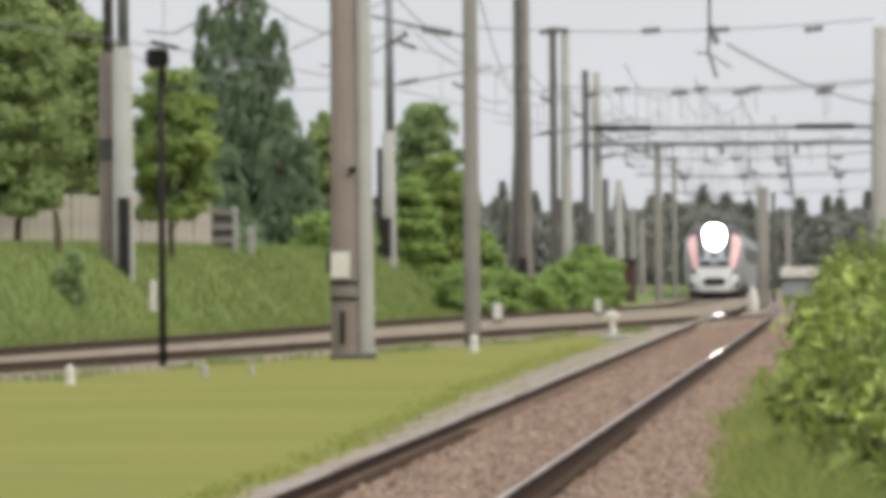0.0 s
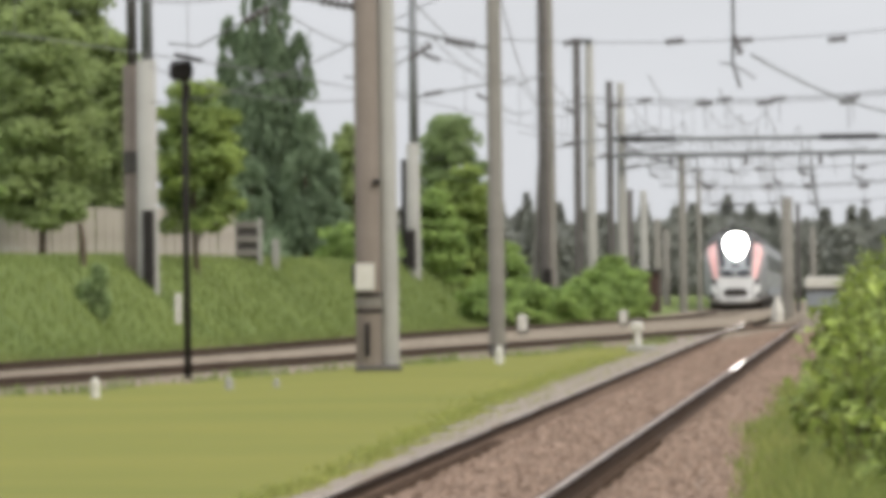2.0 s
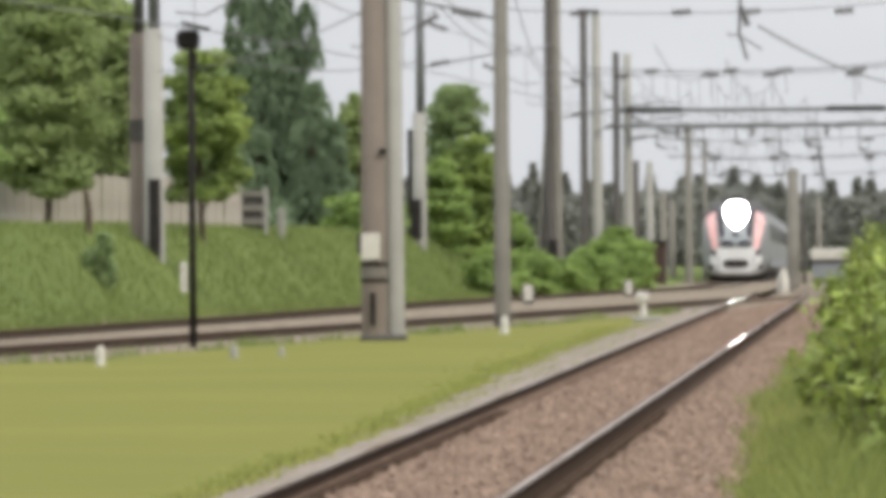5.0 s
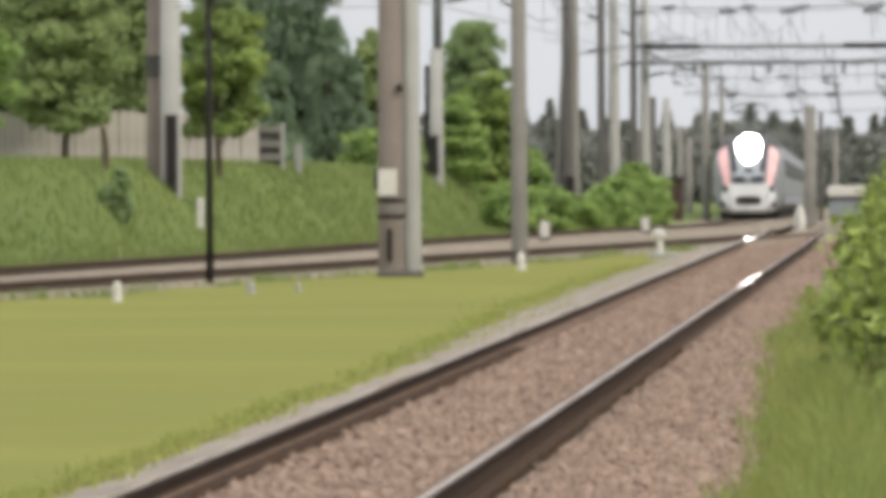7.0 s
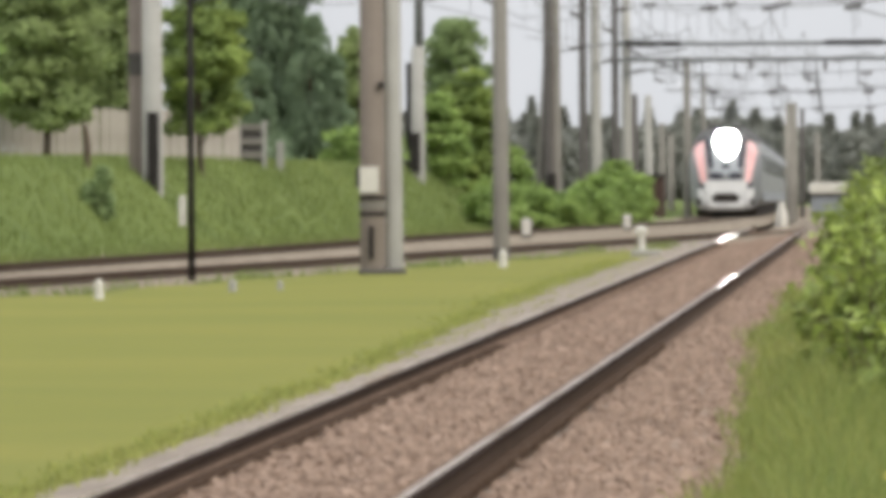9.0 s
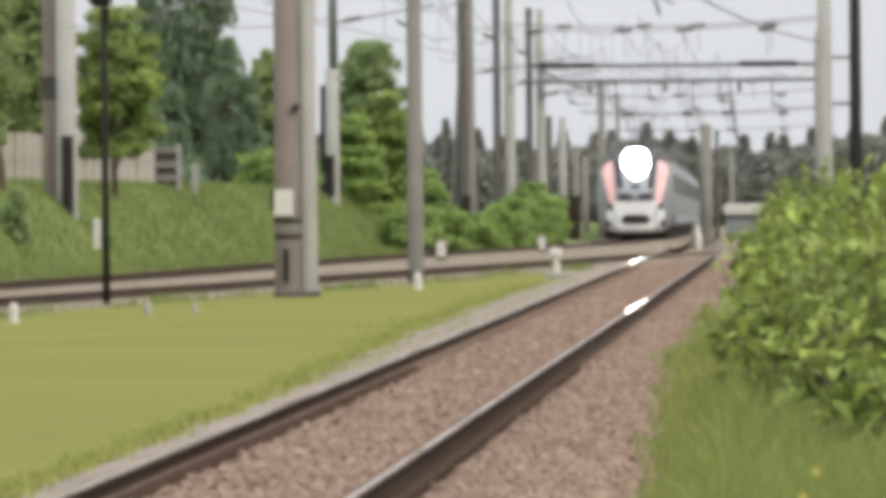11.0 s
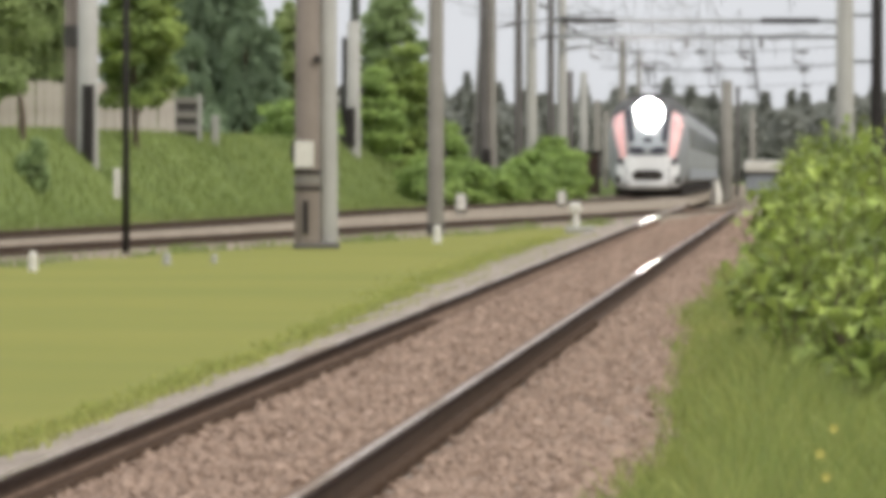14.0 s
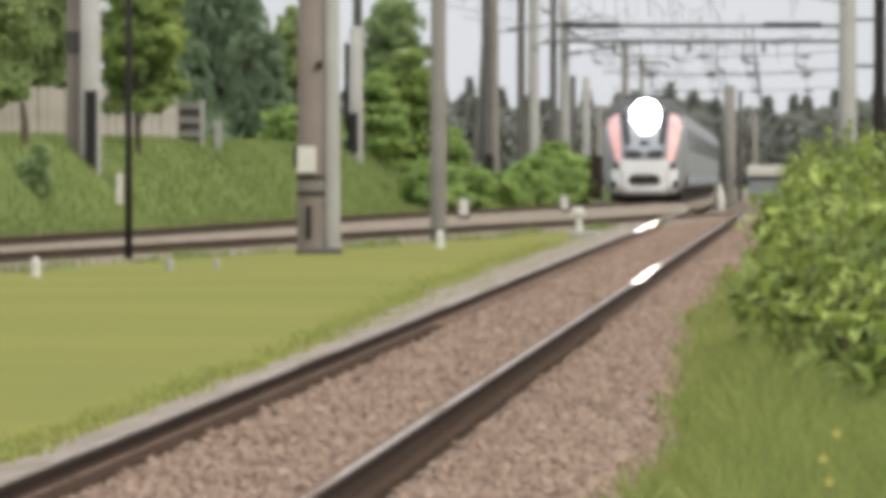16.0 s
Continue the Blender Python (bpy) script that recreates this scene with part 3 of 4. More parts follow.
# ---------------------------------------------------------------- train
def build_train():
    t = thing("train", (0, 0, 0), "white and red electric express train with glaring headlights", "train")
    # half width, floor and roof height by distance behind the nose
    ys = [0.0, 0.18, 0.5, 1.1, 2.0, 3.2, 4.6, 6.0]
    hw = [0.9, 1.24, 1.45, 1.60, 1.68, 1.72, 1.74, 1.74]
    lo = [0.42, 0.30, 0.24, 0.22, 0.22, 0.24, 0.30, 0.35]
    hi = [1.85, 2.25, 2.75, 3.4, 3.95, 4.2, 4.28, 4.3]

    def ring(y, n=36):
        w, a, b = (float(np.interp(y, ys, q)) for q in (hw, lo, hi))
        pts = []
        for k in range(n):
            c, s = math.cos(2 * math.pi * k / n), math.sin(2 * math.pi * k / n)
            e = 0.42 if s < 0 else 0.66
            pts.append((w * math.copysign(abs(c) ** e, c), y, (a + b) / 2 + (b - a) / 2 * math.copysign(abs(s) ** e, s)))
        return pts

    def inside(x, y, z):
        w, a, b = (float(np.interp(y, ys, q)) for q in (hw, lo, hi))
        k = 1 / (0.42 if z < (a + b) / 2 else 0.66) * 2
        return abs(x / w) ** k + abs((z - (a + b) / 2) / ((b - a) / 2)) ** k < 1

    def face_y(x, z):
        a, b = 0.0, 6.0
        if inside(x, a, z):
            return a
        for _ in range(22):
            c = (a + b) / 2
            if inside(x, c, z):
                b = c
            else:
                a = c
        return b

    def patch(name, corners, mat, proud, label="", n=8, round_off=False):
        """A plate laid on the nose: corners (x, z) from lower left round to upper left."""
        sh = Shape()
        (x0, z0), (x1, z1), (x2, z2), (x3, z3) = corners
        grid = []
        for j in range(n + 1):
            for i in range(n + 1):
                u, v = i / n, j / n
                if round_off:
                    a, b = 2 * u - 1, 2 * v - 1
                    p, q = a * math.sqrt(1 - b * b / 2), b * math.sqrt(1 - a * a / 2)
                    u, v = (p + 1) / 2, (q + 1) / 2
                x = (1 - v) * ((1 - u) * x0 + u * x1) + v * ((1 - u) * x3 + u * x2)
                z = (1 - v) * ((1 - u) * z0 + u * z1) + v * ((1 - u) * z3 + u * z2)
                grid.append((x, face_y(x, z) - proud, z))
        back = [(x, y + proud + 0.05, z) for x, y, z in grid]
        w = n + 1
        faces = [(j * w + i, j * w + i + 1, (j + 1) * w + i + 1, (j + 1) * w + i) for j in range(n) for i in range(n)]
        rim = [i for i in range(w)] + [j * w + n for j in range(1, w)] + [n * w + i for i in range(n - 1, -1, -1)] + [j * w for j in range(n - 1, 0, -1)]
        m = w * w
        faces += [(rim[k], m + rim[k], m + rim[(k + 1) % len(rim)], rim[(k + 1) % len(rim)]) for k in range(len(rim))]
        sh.add(grid + back, faces)
        return part(name, sh, mat, t, label, smooth=False)

    nose = Shape()
    rings = [ring(y) for y in (0.0, 0.09, 0.18, 0.34, 0.5, 0.8, 1.1, 1.5, 2.0, 2.6, 3.2, 3.9, 4.6, 6.0)]
    n = 36
    for r in rings:
        nose.v += r
    for i in range(len(rings) - 1):
        for k in range(n):
            nose.f.append((i * n + k, i * n + (k + 1) % n, (i + 1) * n + (k + 1) % n, (i + 1) * n + k))
            nose.s.append(1 if rings[i][k][2] > 3.3 and rings[i][k][1] > 0.9 else 0)
    nose.add(rings[0], [tuple(range(n))[::-1]])
    part("nose", nose, [TRAIN_GREY, TRAIN_ROOF], t, "grey rounded driving end", smooth=True)
    # side of the leading car and the cars behind
    for i in range(12):
        a = 6.0 + i * 26.4
        car = Shape()
        for y in (a, a + 26.0):
            car.v += [(x, y, z) for x, _, z in ring(6.0)]
        car.f += [(k, (k + 1) % n, n + (k + 1) % n, n + k) for k in range(n)] + [tuple(range(n))[::-1], tuple(range(n, 2 * n))]
        car.s += [1 if k < n and min(car.v[k][2], car.v[(k + 1) % n][2]) > 3.3 else 0 for k in range(len(car.f))]
        c = part("carriage", car, [TRAIN_GREY, TRAIN_ROOF], t, "grey car body")
        for s in (-1, 1):
            part("window_band", Shape().box((s * 1.735, a + 13, 2.55), (0.03, 24.5, 0.85), 0.01), TRAIN_GLASS, c)
            part("lower_stripe", Shape().box((s * 1.74, a + 13, 0.95), (0.03, 25.6, 0.5), 0.01), GREY_PAINT, c)
        part("underframe", Shape().box((0, a + 13, 0.22), (2.9, 24, 0.45), 0.05), TRAIN_UNDER, c)
        part("roof_gear", Shape().box((0, a + 13, 4.25), (1.7, 25, 0.3), 0.08), TRAIN_ROOF, c)
        for y in (a + 3, a + 23):
            bogie = Shape()
            for s in (-0.8, 0.8):
                for q in (-1.2, 1.2):
                    bogie.tube([(s - 0.06, y + q, 0.46), (s + 0.06, y + q, 0.46)], 0.46, 16)
            part("bogie", bogie, TRAIN_UNDER, c)
    # features of the face
    patch("bumper_panel", [(-0.98, 1.22), (0.98, 1.22), (1.05, 1.72), (-1.05, 1.72)], TRAIN_WHITE, 0.03, "white bumper panel")
    patch("lower_apron", [(-0.9, 0.34), (0.9, 0.34), (1.05, 1.22), (-1.05, 1.22)], TRAIN_WHITE, 0.025, "white lower apron")
    patch("coupler_opening", [(-0.56, 0.70), (0.56, 0.70), (0.70, 0.94), (-0.70, 0.94)], TRAIN_UNDER, 0.05, "dark coupler opening")
    patch("opening_hood", [(-0.70, 0.94), (0.70, 0.94), (0.46, 1.12), (-0.46, 1.12)], TRAIN_UNDER, 0.05)
    for s in (-1, 1):
        patch("cheek", [(s * 1.0, 0.4), (s * 1.3, 0.45), (s * 1.36, 1.3), (s * 1.02, 1.6)][:: s], TRAIN_WHITE, 0.02, "white cheek panel")
        patch("corner_pillar", [(s * 0.92, 1.66), (s * 1.16, 1.62), (s * 1.60, 3.3), (s * 1.06, 3.62)][:: s], TRAIN_RED, 0.035, "red corner pillar, colour paled as by headlight glare")
        patch("pillar_seal", [(s * 0.56, 2.35), (s * 0.80, 2.3), (s * 0.99, 3.62), (s * 0.72, 3.8)][:: s], TRAIN_GLASS, 0.04, "dark window edge")
        patch("marker_lamp", [(s * 0.1, 1.76), (s * 0.78, 1.76), (s * 0.84, 2.12), (s * 0.1, 2.1)][:: s], TRAIN_GLASS, 0.045, "dark lamp glass", round_off=True)
        patch("side_lamp", [(s * 1.0, 1.32), (s * 1.24, 1.32), (s * 1.28, 1.62), (s * 1.02, 1.62)][:: s], TRAIN_GLASS, 0.05, "dark round lamp", round_off=True)
        patch("fog_lamp", [(s * 1.12, 0.5), (s * 1.34, 0.55), (s * 1.38, 0.9), (s * 1.14, 0.88)][:: s], TRAIN_UNDER, 0.05, "dark corner recess", round_off=True)
    patch("windscreen", [(-0.62, 2.05), (0.62, 2.05), (0.80, 3.85), (-0.80, 3.85)], TRAIN_SCREEN, 0.02, "sloping windscreen, its pale colour standing for reflected sky")
    patch("wiper_cover", [(-0.2, 2.3), (0.2, 2.3), (0.16, 2.5), (-0.16, 2.5)], TRAIN_GLASS, 0.03)
    # glowing patch is wider than the lamps, sized to their glare
    patch("headlight", [(-0.33, 2.86), (0.41, 2.86), (0.66, 4.08), (-0.56, 4.08)], HEADLIGHT, 0.06, "white headlight cluster enlarged to take in its glare", n=10, round_off=True)
    part("coupler", Shape().tube([(0, -0.35, 0.92), (0, 0.6, 0.92)], [0.12, 0.16], 10), TRAIN_UNDER, t)
    part("rail_guard", Shape().box((0, 0.7, 0.22), (2.3, 0.2, 0.2), 0.03), TRAIN_UNDER, t)
    # raised current collector on the roof
    panto = part("pantograph", Shape().tube([(-0.5, 13, 4.35), (-0.15, 15, 5.1), (-0.15, 13.4, 5.75)], 0.025, 6)
                 .tube([(0.5, 13, 4.35), (0.15, 15, 5.1), (0.15, 13.4, 5.75)], 0.025, 6), GREY_STEEL, t)
    part("contact_bow", Shape().tube([(-0.9, 13.4, 5.6), (-0.6, 13.4, 5.78), (0.6, 13.4, 5.78), (0.9, 13.4, 5.6)], 0.04, 6), DARK_STEEL, panto)
    return t


TRAIN = build_train()


# ---------------------------------------------------------------- trackside things
def build_trackside():
    # dark signal post
    x, y = -11.18, 215.0
    s = thing("signal_post", (x, y, -0.12), "dark slender signal post with a black lamp head", "signal")
    part("post", Shape().tube([(0, 0, -0.3), (0, 0, 4.85)], [0.062, 0.05], 10), DARK_STEEL, s, smooth=True)
    head = part("lamp_head", Shape().box((-0.05, 0, 4.92), (0.38, 0.24, 0.32), 0.09), DARK_STEEL, s)
    part("visor", Shape().box((0.08, -0.16, 5.13), (0.46, 0.3, 0.06), 0.015, turn=pose(0, 0, 0, 0, 14, 0)), DARK_STEEL, head)
    part("clip", Shape().box((0.03, 0, 4.6), (0.14, 0.14, 0.25), 0.02), DARK_STEEL, s)
    part("marker_plate", Shape().box((-0.14, 0.02, 1.15), (0.11, 0.03, 0.48), 0.01), WHITE_PAINT, s, "narrow white marker plate")
    # small white posts by the loop
    for px, py, h, w in ((-10.95, 186, 0.28, 0.14), (-9.6, 196, 0.18, 0.14), (-9.05, 199, 0.14, 0.10), (-7.05, 243, 0.32, 0.17)):
        p = thing("marker_post", (px, py, land(px, py)), "short white painted concrete marker post in grass", "marker", "white marker posts")
        part("shaft", Shape().tube([(0, 0, -0.15), (0, 0, h * 0.75), (0, 0, h)], [w / 2, w * 0.42, w * 0.2], 8), WHITE_PAINT if h > 0.25 else CONCRETE_PALE, p)
    # dwarf signals beyond
    for px, py, zz in ((-9.35, 343, 0.0), (-8.35, 421, -0.05)):
        d = thing("dwarf_signal", (px, py, fall(py) + zz - 0.1), "low dwarf signal with a white face beside the track", "signal", "dwarf signals")
        part("case", Shape().box((0.0, 0.08, 0.32), (0.31, 0.14, 0.50), 0.06), DARK_STEEL, d)
        part("white_face", Shape().box((0.0, -0.01, 0.34), (0.25, 0.05, 0.42), 0.04), WHITE_PAINT, d)
        part("foot", Shape().box((0, 0.05, -0.02), (0.3, 0.3, 0.1), 0.02), CONCRETE, d)
    # point lever
    lv = thing("switch_stand", (-5.1, 272, -0.08), "white painted point lever on a low plinth", "switch stand")
    part("plinth", Shape().box((0.08, 0, 0.04), (0.6, 0.45, 0.13), 0.03), CONCRETE_PALE, lv)
    part("lever", Shape().tube([(0, 0, 0.1), (-0.02, 0, 0.5)], [0.07, 0.06], 8), WHITE_PAINT, lv)
    part("weight", Shape().box((-0.02, 0, 0.48), (0.24, 0.16, 0.2), 0.05), WHITE_PAINT, lv)
    w = thing("marker_stone", (-5.4, 640, fall(640) - 0.12), "white pyramid-shaped marker stone by the rails", "marker")
    part("stone", Shape().tube([(0, 0, -0.4), (0, 0, 0.2), (0, 0, 0.82)], [0.30, 0.28, 0.10], 4), WHITE_PAINT, w)
    # cabinet with white top
    c = thing("relay_cabinet", (-3.2, 645, fall(645) - 0.2), "grey trackside cabinet with a white top and dark edge", "cabinet")
    part("body", Shape().box((0, 0, 0.6), (1.7, 1.0, 1.2), 0.03), GREY_PAINT, c)
    part("top", Shape().box((0, 0, 1.52), (1.85, 1.2, 0.52), 0.06), WHITE_PAINT, c, "white top")
    part("edge", Shape().box((0, -0.02, 1.21), (1.8, 1.15, 0.09), 0.01), DARK_STEEL, c)
    # brown shed end
    b = thing("wooden_shed", (-11.4, 640, fall(640) - 0.1), "small dark brown boarded shed beside the line", "shed")
    part("wall", Shape().box((0, 0, 1.0), (0.95, 1.5, 2.0), 0.02), BROWN_WOOD, b)
    part("roof", Shape().box((0, 0, 2.06), (1.15, 1.7, 0.12), 0.02), DARK_STEEL, b)


def build_fence():
    f = thing("fence", (0, 0, 0), "weathered beige board fence along the top of the bank", "fence")
    base = Shape().box((0, 0, 0.85), (0.23, 0.035, 1.75), 0.008)
    x = -26.6
    y = 350.0
    first = None
    rng = random.Random(4)
    while x < -17.2:
        y = 350.0 + 0.5 * (x + 26.6)
        z = land(-22.0, 352) - 0.25
        if first is None:
            first = part("board", base, BOARD, f)
            ob = first
        else:
            ob = new("board", first.data)
            ob.parent = f
        ob.matrix_basis = pose(x, y + rng.uniform(-0.02, 0.02), z + rng.uniform(-0.04, 0.03), 0, rng.uniform(-0.8, 0.8), 26.6)
        x += 0.222
    for z in (0.5, 1.3):
        part("rail", Shape().box((-21.95, 352.42, land(-22.0, 352) + z - 0.25), (10.4, 0.05, 0.1), 0.01, turn=pose(0, 0, 0, 0, 0, 26.6)), BOARD, f)
    gate = thing("gate", (-16.88, 355.2, land(-16.9, 355) - 0.05), "grey weathered low gate at the end of the fence", "gate")
    for gx in (-0.34, 0.34):
        part("gate_post", Shape().box((gx, 0, 0.62), (0.12, 0.12, 1.25), 0.02), CONCRETE_PALE, gate)
    for gz in (0.35, 0.7, 1.08):
        part("gate_bar", Shape().box((0, -0.02, gz), (0.6, 0.05, 0.16), 0.01), CONCRETE, gate)
    part("gate_leaf", Shape().box((0, 0.05, 0.6), (0.58, 0.03, 0.9), 0.005), CONCRETE_DARK, gate)
    # a lone pale post and a dark gate leaf past the end of the fence
    for px, h in ((-15.5, 0.9), (-16.2, 1.0)):
        p = thing("fence_post", (px * 1.055, 360, land(px * 1.055, 360) - 0.1), "pale concrete fence post in long grass", "post")
        part("shaft", Shape().box((0, 0, h / 2), (0.2, 0.16, h), 0.03), CONCRETE_PALE, p)
    # thin dark upright post, built as a tapered tube of bark
    st = thing("dark_post", (-18.1, 303, land(-18.1, 303)), "thin dark post in the bank grass", "stump")
    part("trunk", Shape().tube([(0.0, 0, -0.3), (0.03, 0, 0.5), (-0.03, 0, 0.95)], [0.10, 0.07, 0.05], 8), BARK, st)


build_trackside()
build_fence()


# ---------------------------------------------------------------- plants
def clump_leaves(sh, rng, c, r, count, size, squash=0.8):
    """Small bent leaves scattered round one centre."""
    for _ in range(count):
        d = Vector((rng.gauss(0, 1), rng.gauss(0, 1), rng.gauss(0, 1))).normalized() * r * rng.random() ** 0.4
        p = c + Vector((d.x, d.y, d.z * squash))
        out = (d.normalized() + Vector((0, -0.2, 0.5)) + Vector((rng.gauss(0, 0.5), rng.gauss(0, 0.5), rng.gauss(0, 0.5)))).normalized()
        a = out.orthogonal().normalized()
        a.rotate(Matrix.Rotation(rng.uniform(0, 6.28), 3, out))
        b = out.cross(a)
        s = size * rng.uniform(0.6, 1.3)
        w = s * 0.55
        sh.add([p - a * s, p - b * w + out * w * 0.2, p + a * s - out * s * 0.3, p + b * w + out * w * 0.2], [(0, 1, 2, 3)])


def build_tree(name, x, y, h, radius, label, mat, seed, low=0.25, clumps=70, leaves=46, size=0.16, clump_r=0.75, z=None, squash=0.8):
    rng = random.Random(seed)
    z = land(x, y) if z is None else z
    t = thing(name, (x, y, z), label, "tree" if name.endswith("tree") else "bush")
    wood, crown = Shape(), Shape()
    r0 = max(0.03, h * 0.014)
    top = Vector((rng.uniform(-0.2, 0.2), 0, h * 0.92))
    trunk = [Vector((0, 0, -0.3)), Vector((rng.uniform(-0.1, 0.1), 0, h * 0.35)), Vector((rng.uniform(-0.15, 0.15), 0, h * 0.65)), top]
    wood.tube(trunk, [r0 * 1.2, r0 * 0.85, r0 * 0.5, r0 * 0.12], 8)
    for i in range(clumps):
        u = (i + rng.random()) / clumps
        zc = h * (low + (1 - low) * u)
        prof = math.sqrt(max(0.0, 1 - (2 * (u - 0.42) / 1.2) ** 2))
        ang = i * 2.399 + rng.uniform(-0.5, 0.5)
        rr = radius * prof * rng.uniform(0.45, 1.0)
        c = Vector((rr * math.cos(ang), rr * math.sin(ang), zc + rng.uniform(-0.3, 0.3)))
        clump_leaves(crown, rng, c, clump_r * rng.uniform(0.6, 1.25) * (0.55 + 0.45 * prof), leaves, size, squash)
        if i % 4 == 0:
            a = Vector((0, 0, max(zc - radius * 0.5, h * 0.12)))
            wood.tube([a, a.lerp(c, 0.5) + Vector((0, 0, 0.1)), c], [r0 * 0.45, r0 * 0.28, r0 * 0.1], 5)
    part("trunk", wood, BARK, t)
    part("crown", crown, mat, t)
    return t


def build_conifer(x, y, h, spires, label, seed, low=0.0, count=5200):
    """Conifer with one or more spires (sideways, height, radius) clothed in hanging sprays."""
    rng = random.Random(seed)
    t = thing("conifer_tree", (x, y, land(x, y)), label, "tree")
    wood, crown = Shape(), Shape()
    r0 = 0.016 * h
    wood.tube([(0, 0, -0.3), (0, 0, h * 0.5), (0, 0, h * 0.9)], [r0 * 1.2, r0 * 0.7, r0 * 0.15], 8)
    area = sum(hh * r for _, hh, r in spires)
    for sx, hh, r in spires:
        if sx:
            wood.tube([(0, 0, hh * 0.15), (sx * 0.7, 0, hh * 0.4), (sx, 0, hh * 0.9)], [r0 * 0.5, r0 * 0.4, r0 * 0.1], 6)
        boughs = [(rng.random() ** 1.2, rng.uniform(0, 6.28)) for _ in range(int(46 * r) + 20)]
        for i in range(int(count * hh * r / area)):
            bu, ba = boughs[i % len(boughs)]
            u = min(max(bu + rng.gauss(0, 0.035), 0.0), 1.0)
            a = ba + rng.gauss(0, 0.32)
            reach = r * ((1 - u) ** 0.48) * (0.8 + 0.28 * math.sin(bu * 40 + ba * 3)) * rng.uniform(0.55, 1.04) + 0.03
            p = Vector((sx + reach * math.cos(a), reach * math.sin(a), hh * (low + (1 - low) * u) - 0.25 * reach))
            d = Vector((math.cos(a) * 0.5 + rng.gauss(0, 0.25), math.sin(a) * 0.5 + rng.gauss(0, 0.25), -1.0 if u < 0.9 else 0.8)).normalized()
            side = d.cross(Vector((rng.gauss(0, 1), rng.gauss(0, 1), 0.2))).normalized()
            q, w = rng.uniform(0.14, 0.34), rng.uniform(0.04, 0.075)
            crown.add([p - d * q * 0.4, p + side * w, p + d * q, p - side * w], [(0, 1, 2, 3)])
    part("trunk", wood, BARK, t)
    part("crown", crown, LEAF_CONIFER, t)
    return t


def build_trees():
    build_tree("broadleaf_tree", -24.3, 357, 9.6, 2.2, "large leafy green tree behind the board fence", LEAF_OAK, 1, low=0.1, clumps=140, leaves=240, size=0.12, clump_r=1.0, squash=0.5)
    build_tree("broadleaf_tree", -21.9, 349.2, 6.6, 1.25, "leafy green tree drooping over the board fence", LEAF_OAK, 2, low=0.19, clumps=96, leaves=220, size=0.115, clump_r=0.8, squash=0.5)
    build_tree("broadleaf_tree", -22.0, 361, 9.8, 0.95, "tall leafy green tree behind the board fence", LEAF_OAK, 52, low=0.06, clumps=95, leaves=200, size=0.12, clump_r=0.85, squash=0.55)
    build_tree("broadleaf_tree", -20.55, 356.8, 5.9, 0.75, "leafy green tree at the end of the row behind the fence", LEAF_OAK, 53, low=0.1, clumps=60, leaves=200, size=0.12, clump_r=0.75, squash=0.55)
    build_tree("broadleaf_tree", -27.7, 360, 8.5, 2.6, "leafy green tree behind the board fence", LEAF_OAK, 12, low=0.1, clumps=80, leaves=180, size=0.12, clump_r=0.95, squash=0.5)
    build_tree("broadleaf_tree", -23.2, 330, 4.4, 1.2, "bright fresh green tree on the bank", LEAF_BRIGHT, 3, low=0.3, clumps=34, leaves=120, size=0.13, clump_r=0.65, squash=0.5)
    build_tree("broadleaf_tree", -16.95, 331, 4.7, 0.98, "young bright green maple tree on the bank", LEAF_MAPLE, 4, low=0.26, clumps=36, leaves=150, size=0.12, clump_r=0.62, squash=0.42)
    build_conifer(-19.55, 426, 9.3, ((0.0, 9.3, 1.35), (-0.55, 8.7, 1.0), (0.42, 9.0, 0.95), (1.1, 7.2, 1.15), (-0.2, 5.5, 1.5)), "tall dark blue-green conifer tree with several spires", 5, count=15000)
    build_tree("broadleaf_tree", -18.6, 363, 4.3, 0.9, "dark leafy tree behind the young maple", LEAF_DARK, 63, low=0.05, clumps=60, leaves=120, size=0.12, clump_r=0.6)
    build_conifer(-20.95, 430, 7.8, ((0.0, 7.8, 0.62), (0.22, 7.5, 0.5)), "slim dark blue-green columnar conifer tree", 6, count=5200)
    build_conifer(-18.3, 424, 4.7, ((0.0, 4.7, 1.05), (0.75, 3.5, 0.85)), "dense drooping dark green conifer tree", 7, count=7500)
    build_conifer(-19.75, 419, 3.1, ((0.0, 3.1, 1.15), (-0.7, 2.2, 0.8)), "low drooping dark green conifer tree", 8, count=6000)
    build_tree("broadleaf_tree", -17.15, 432, 4.2, 0.55, "light green tree beside dark conifers", LEAF_OAK, 61, low=0.0, clumps=60, leaves=90, size=0.13, clump_r=0.5)
    build_tree("broadleaf_tree", -15.35, 474, 5.5, 1.25, "rounded dark green tree behind bright shrubs", LEAF_DARK, 9, low=0.02, clumps=100, leaves=130, size=0.115, clump_r=0.6, squash=0.6)
    build_tree("shrub", -13.85, 440, 3.8, 1.05, "bright green arching shrub on the bank", LEAF_MAPLE, 10, low=0.0, clumps=46, leaves=80, size=0.15, clump_r=0.6, squash=0.4)
    build_tree("shrub", -14.6, 432, 2.6, 0.9, "bright green arching shrub on the bank", LEAF_BRIGHT, 62, low=0.0, clumps=46, leaves=70, size=0.14, clump_r=0.5, squash=0.4)
    build_tree("shrub", -13.0, 452, 2.0, 0.95, "bright green arching shrub on the bank", LEAF_BRIGHT, 14, low=0.0, clumps=50, leaves=60, size=0.15, clump_r=0.5, squash=0.5)
    build_tree("shrub", -15.5, 405, 1.3, 0.7, "light green shrub near the mast", LEAF_BRIGHT, 11, low=0.0, clumps=45, leaves=60, size=0.12, clump_r=0.4, squash=0.5)
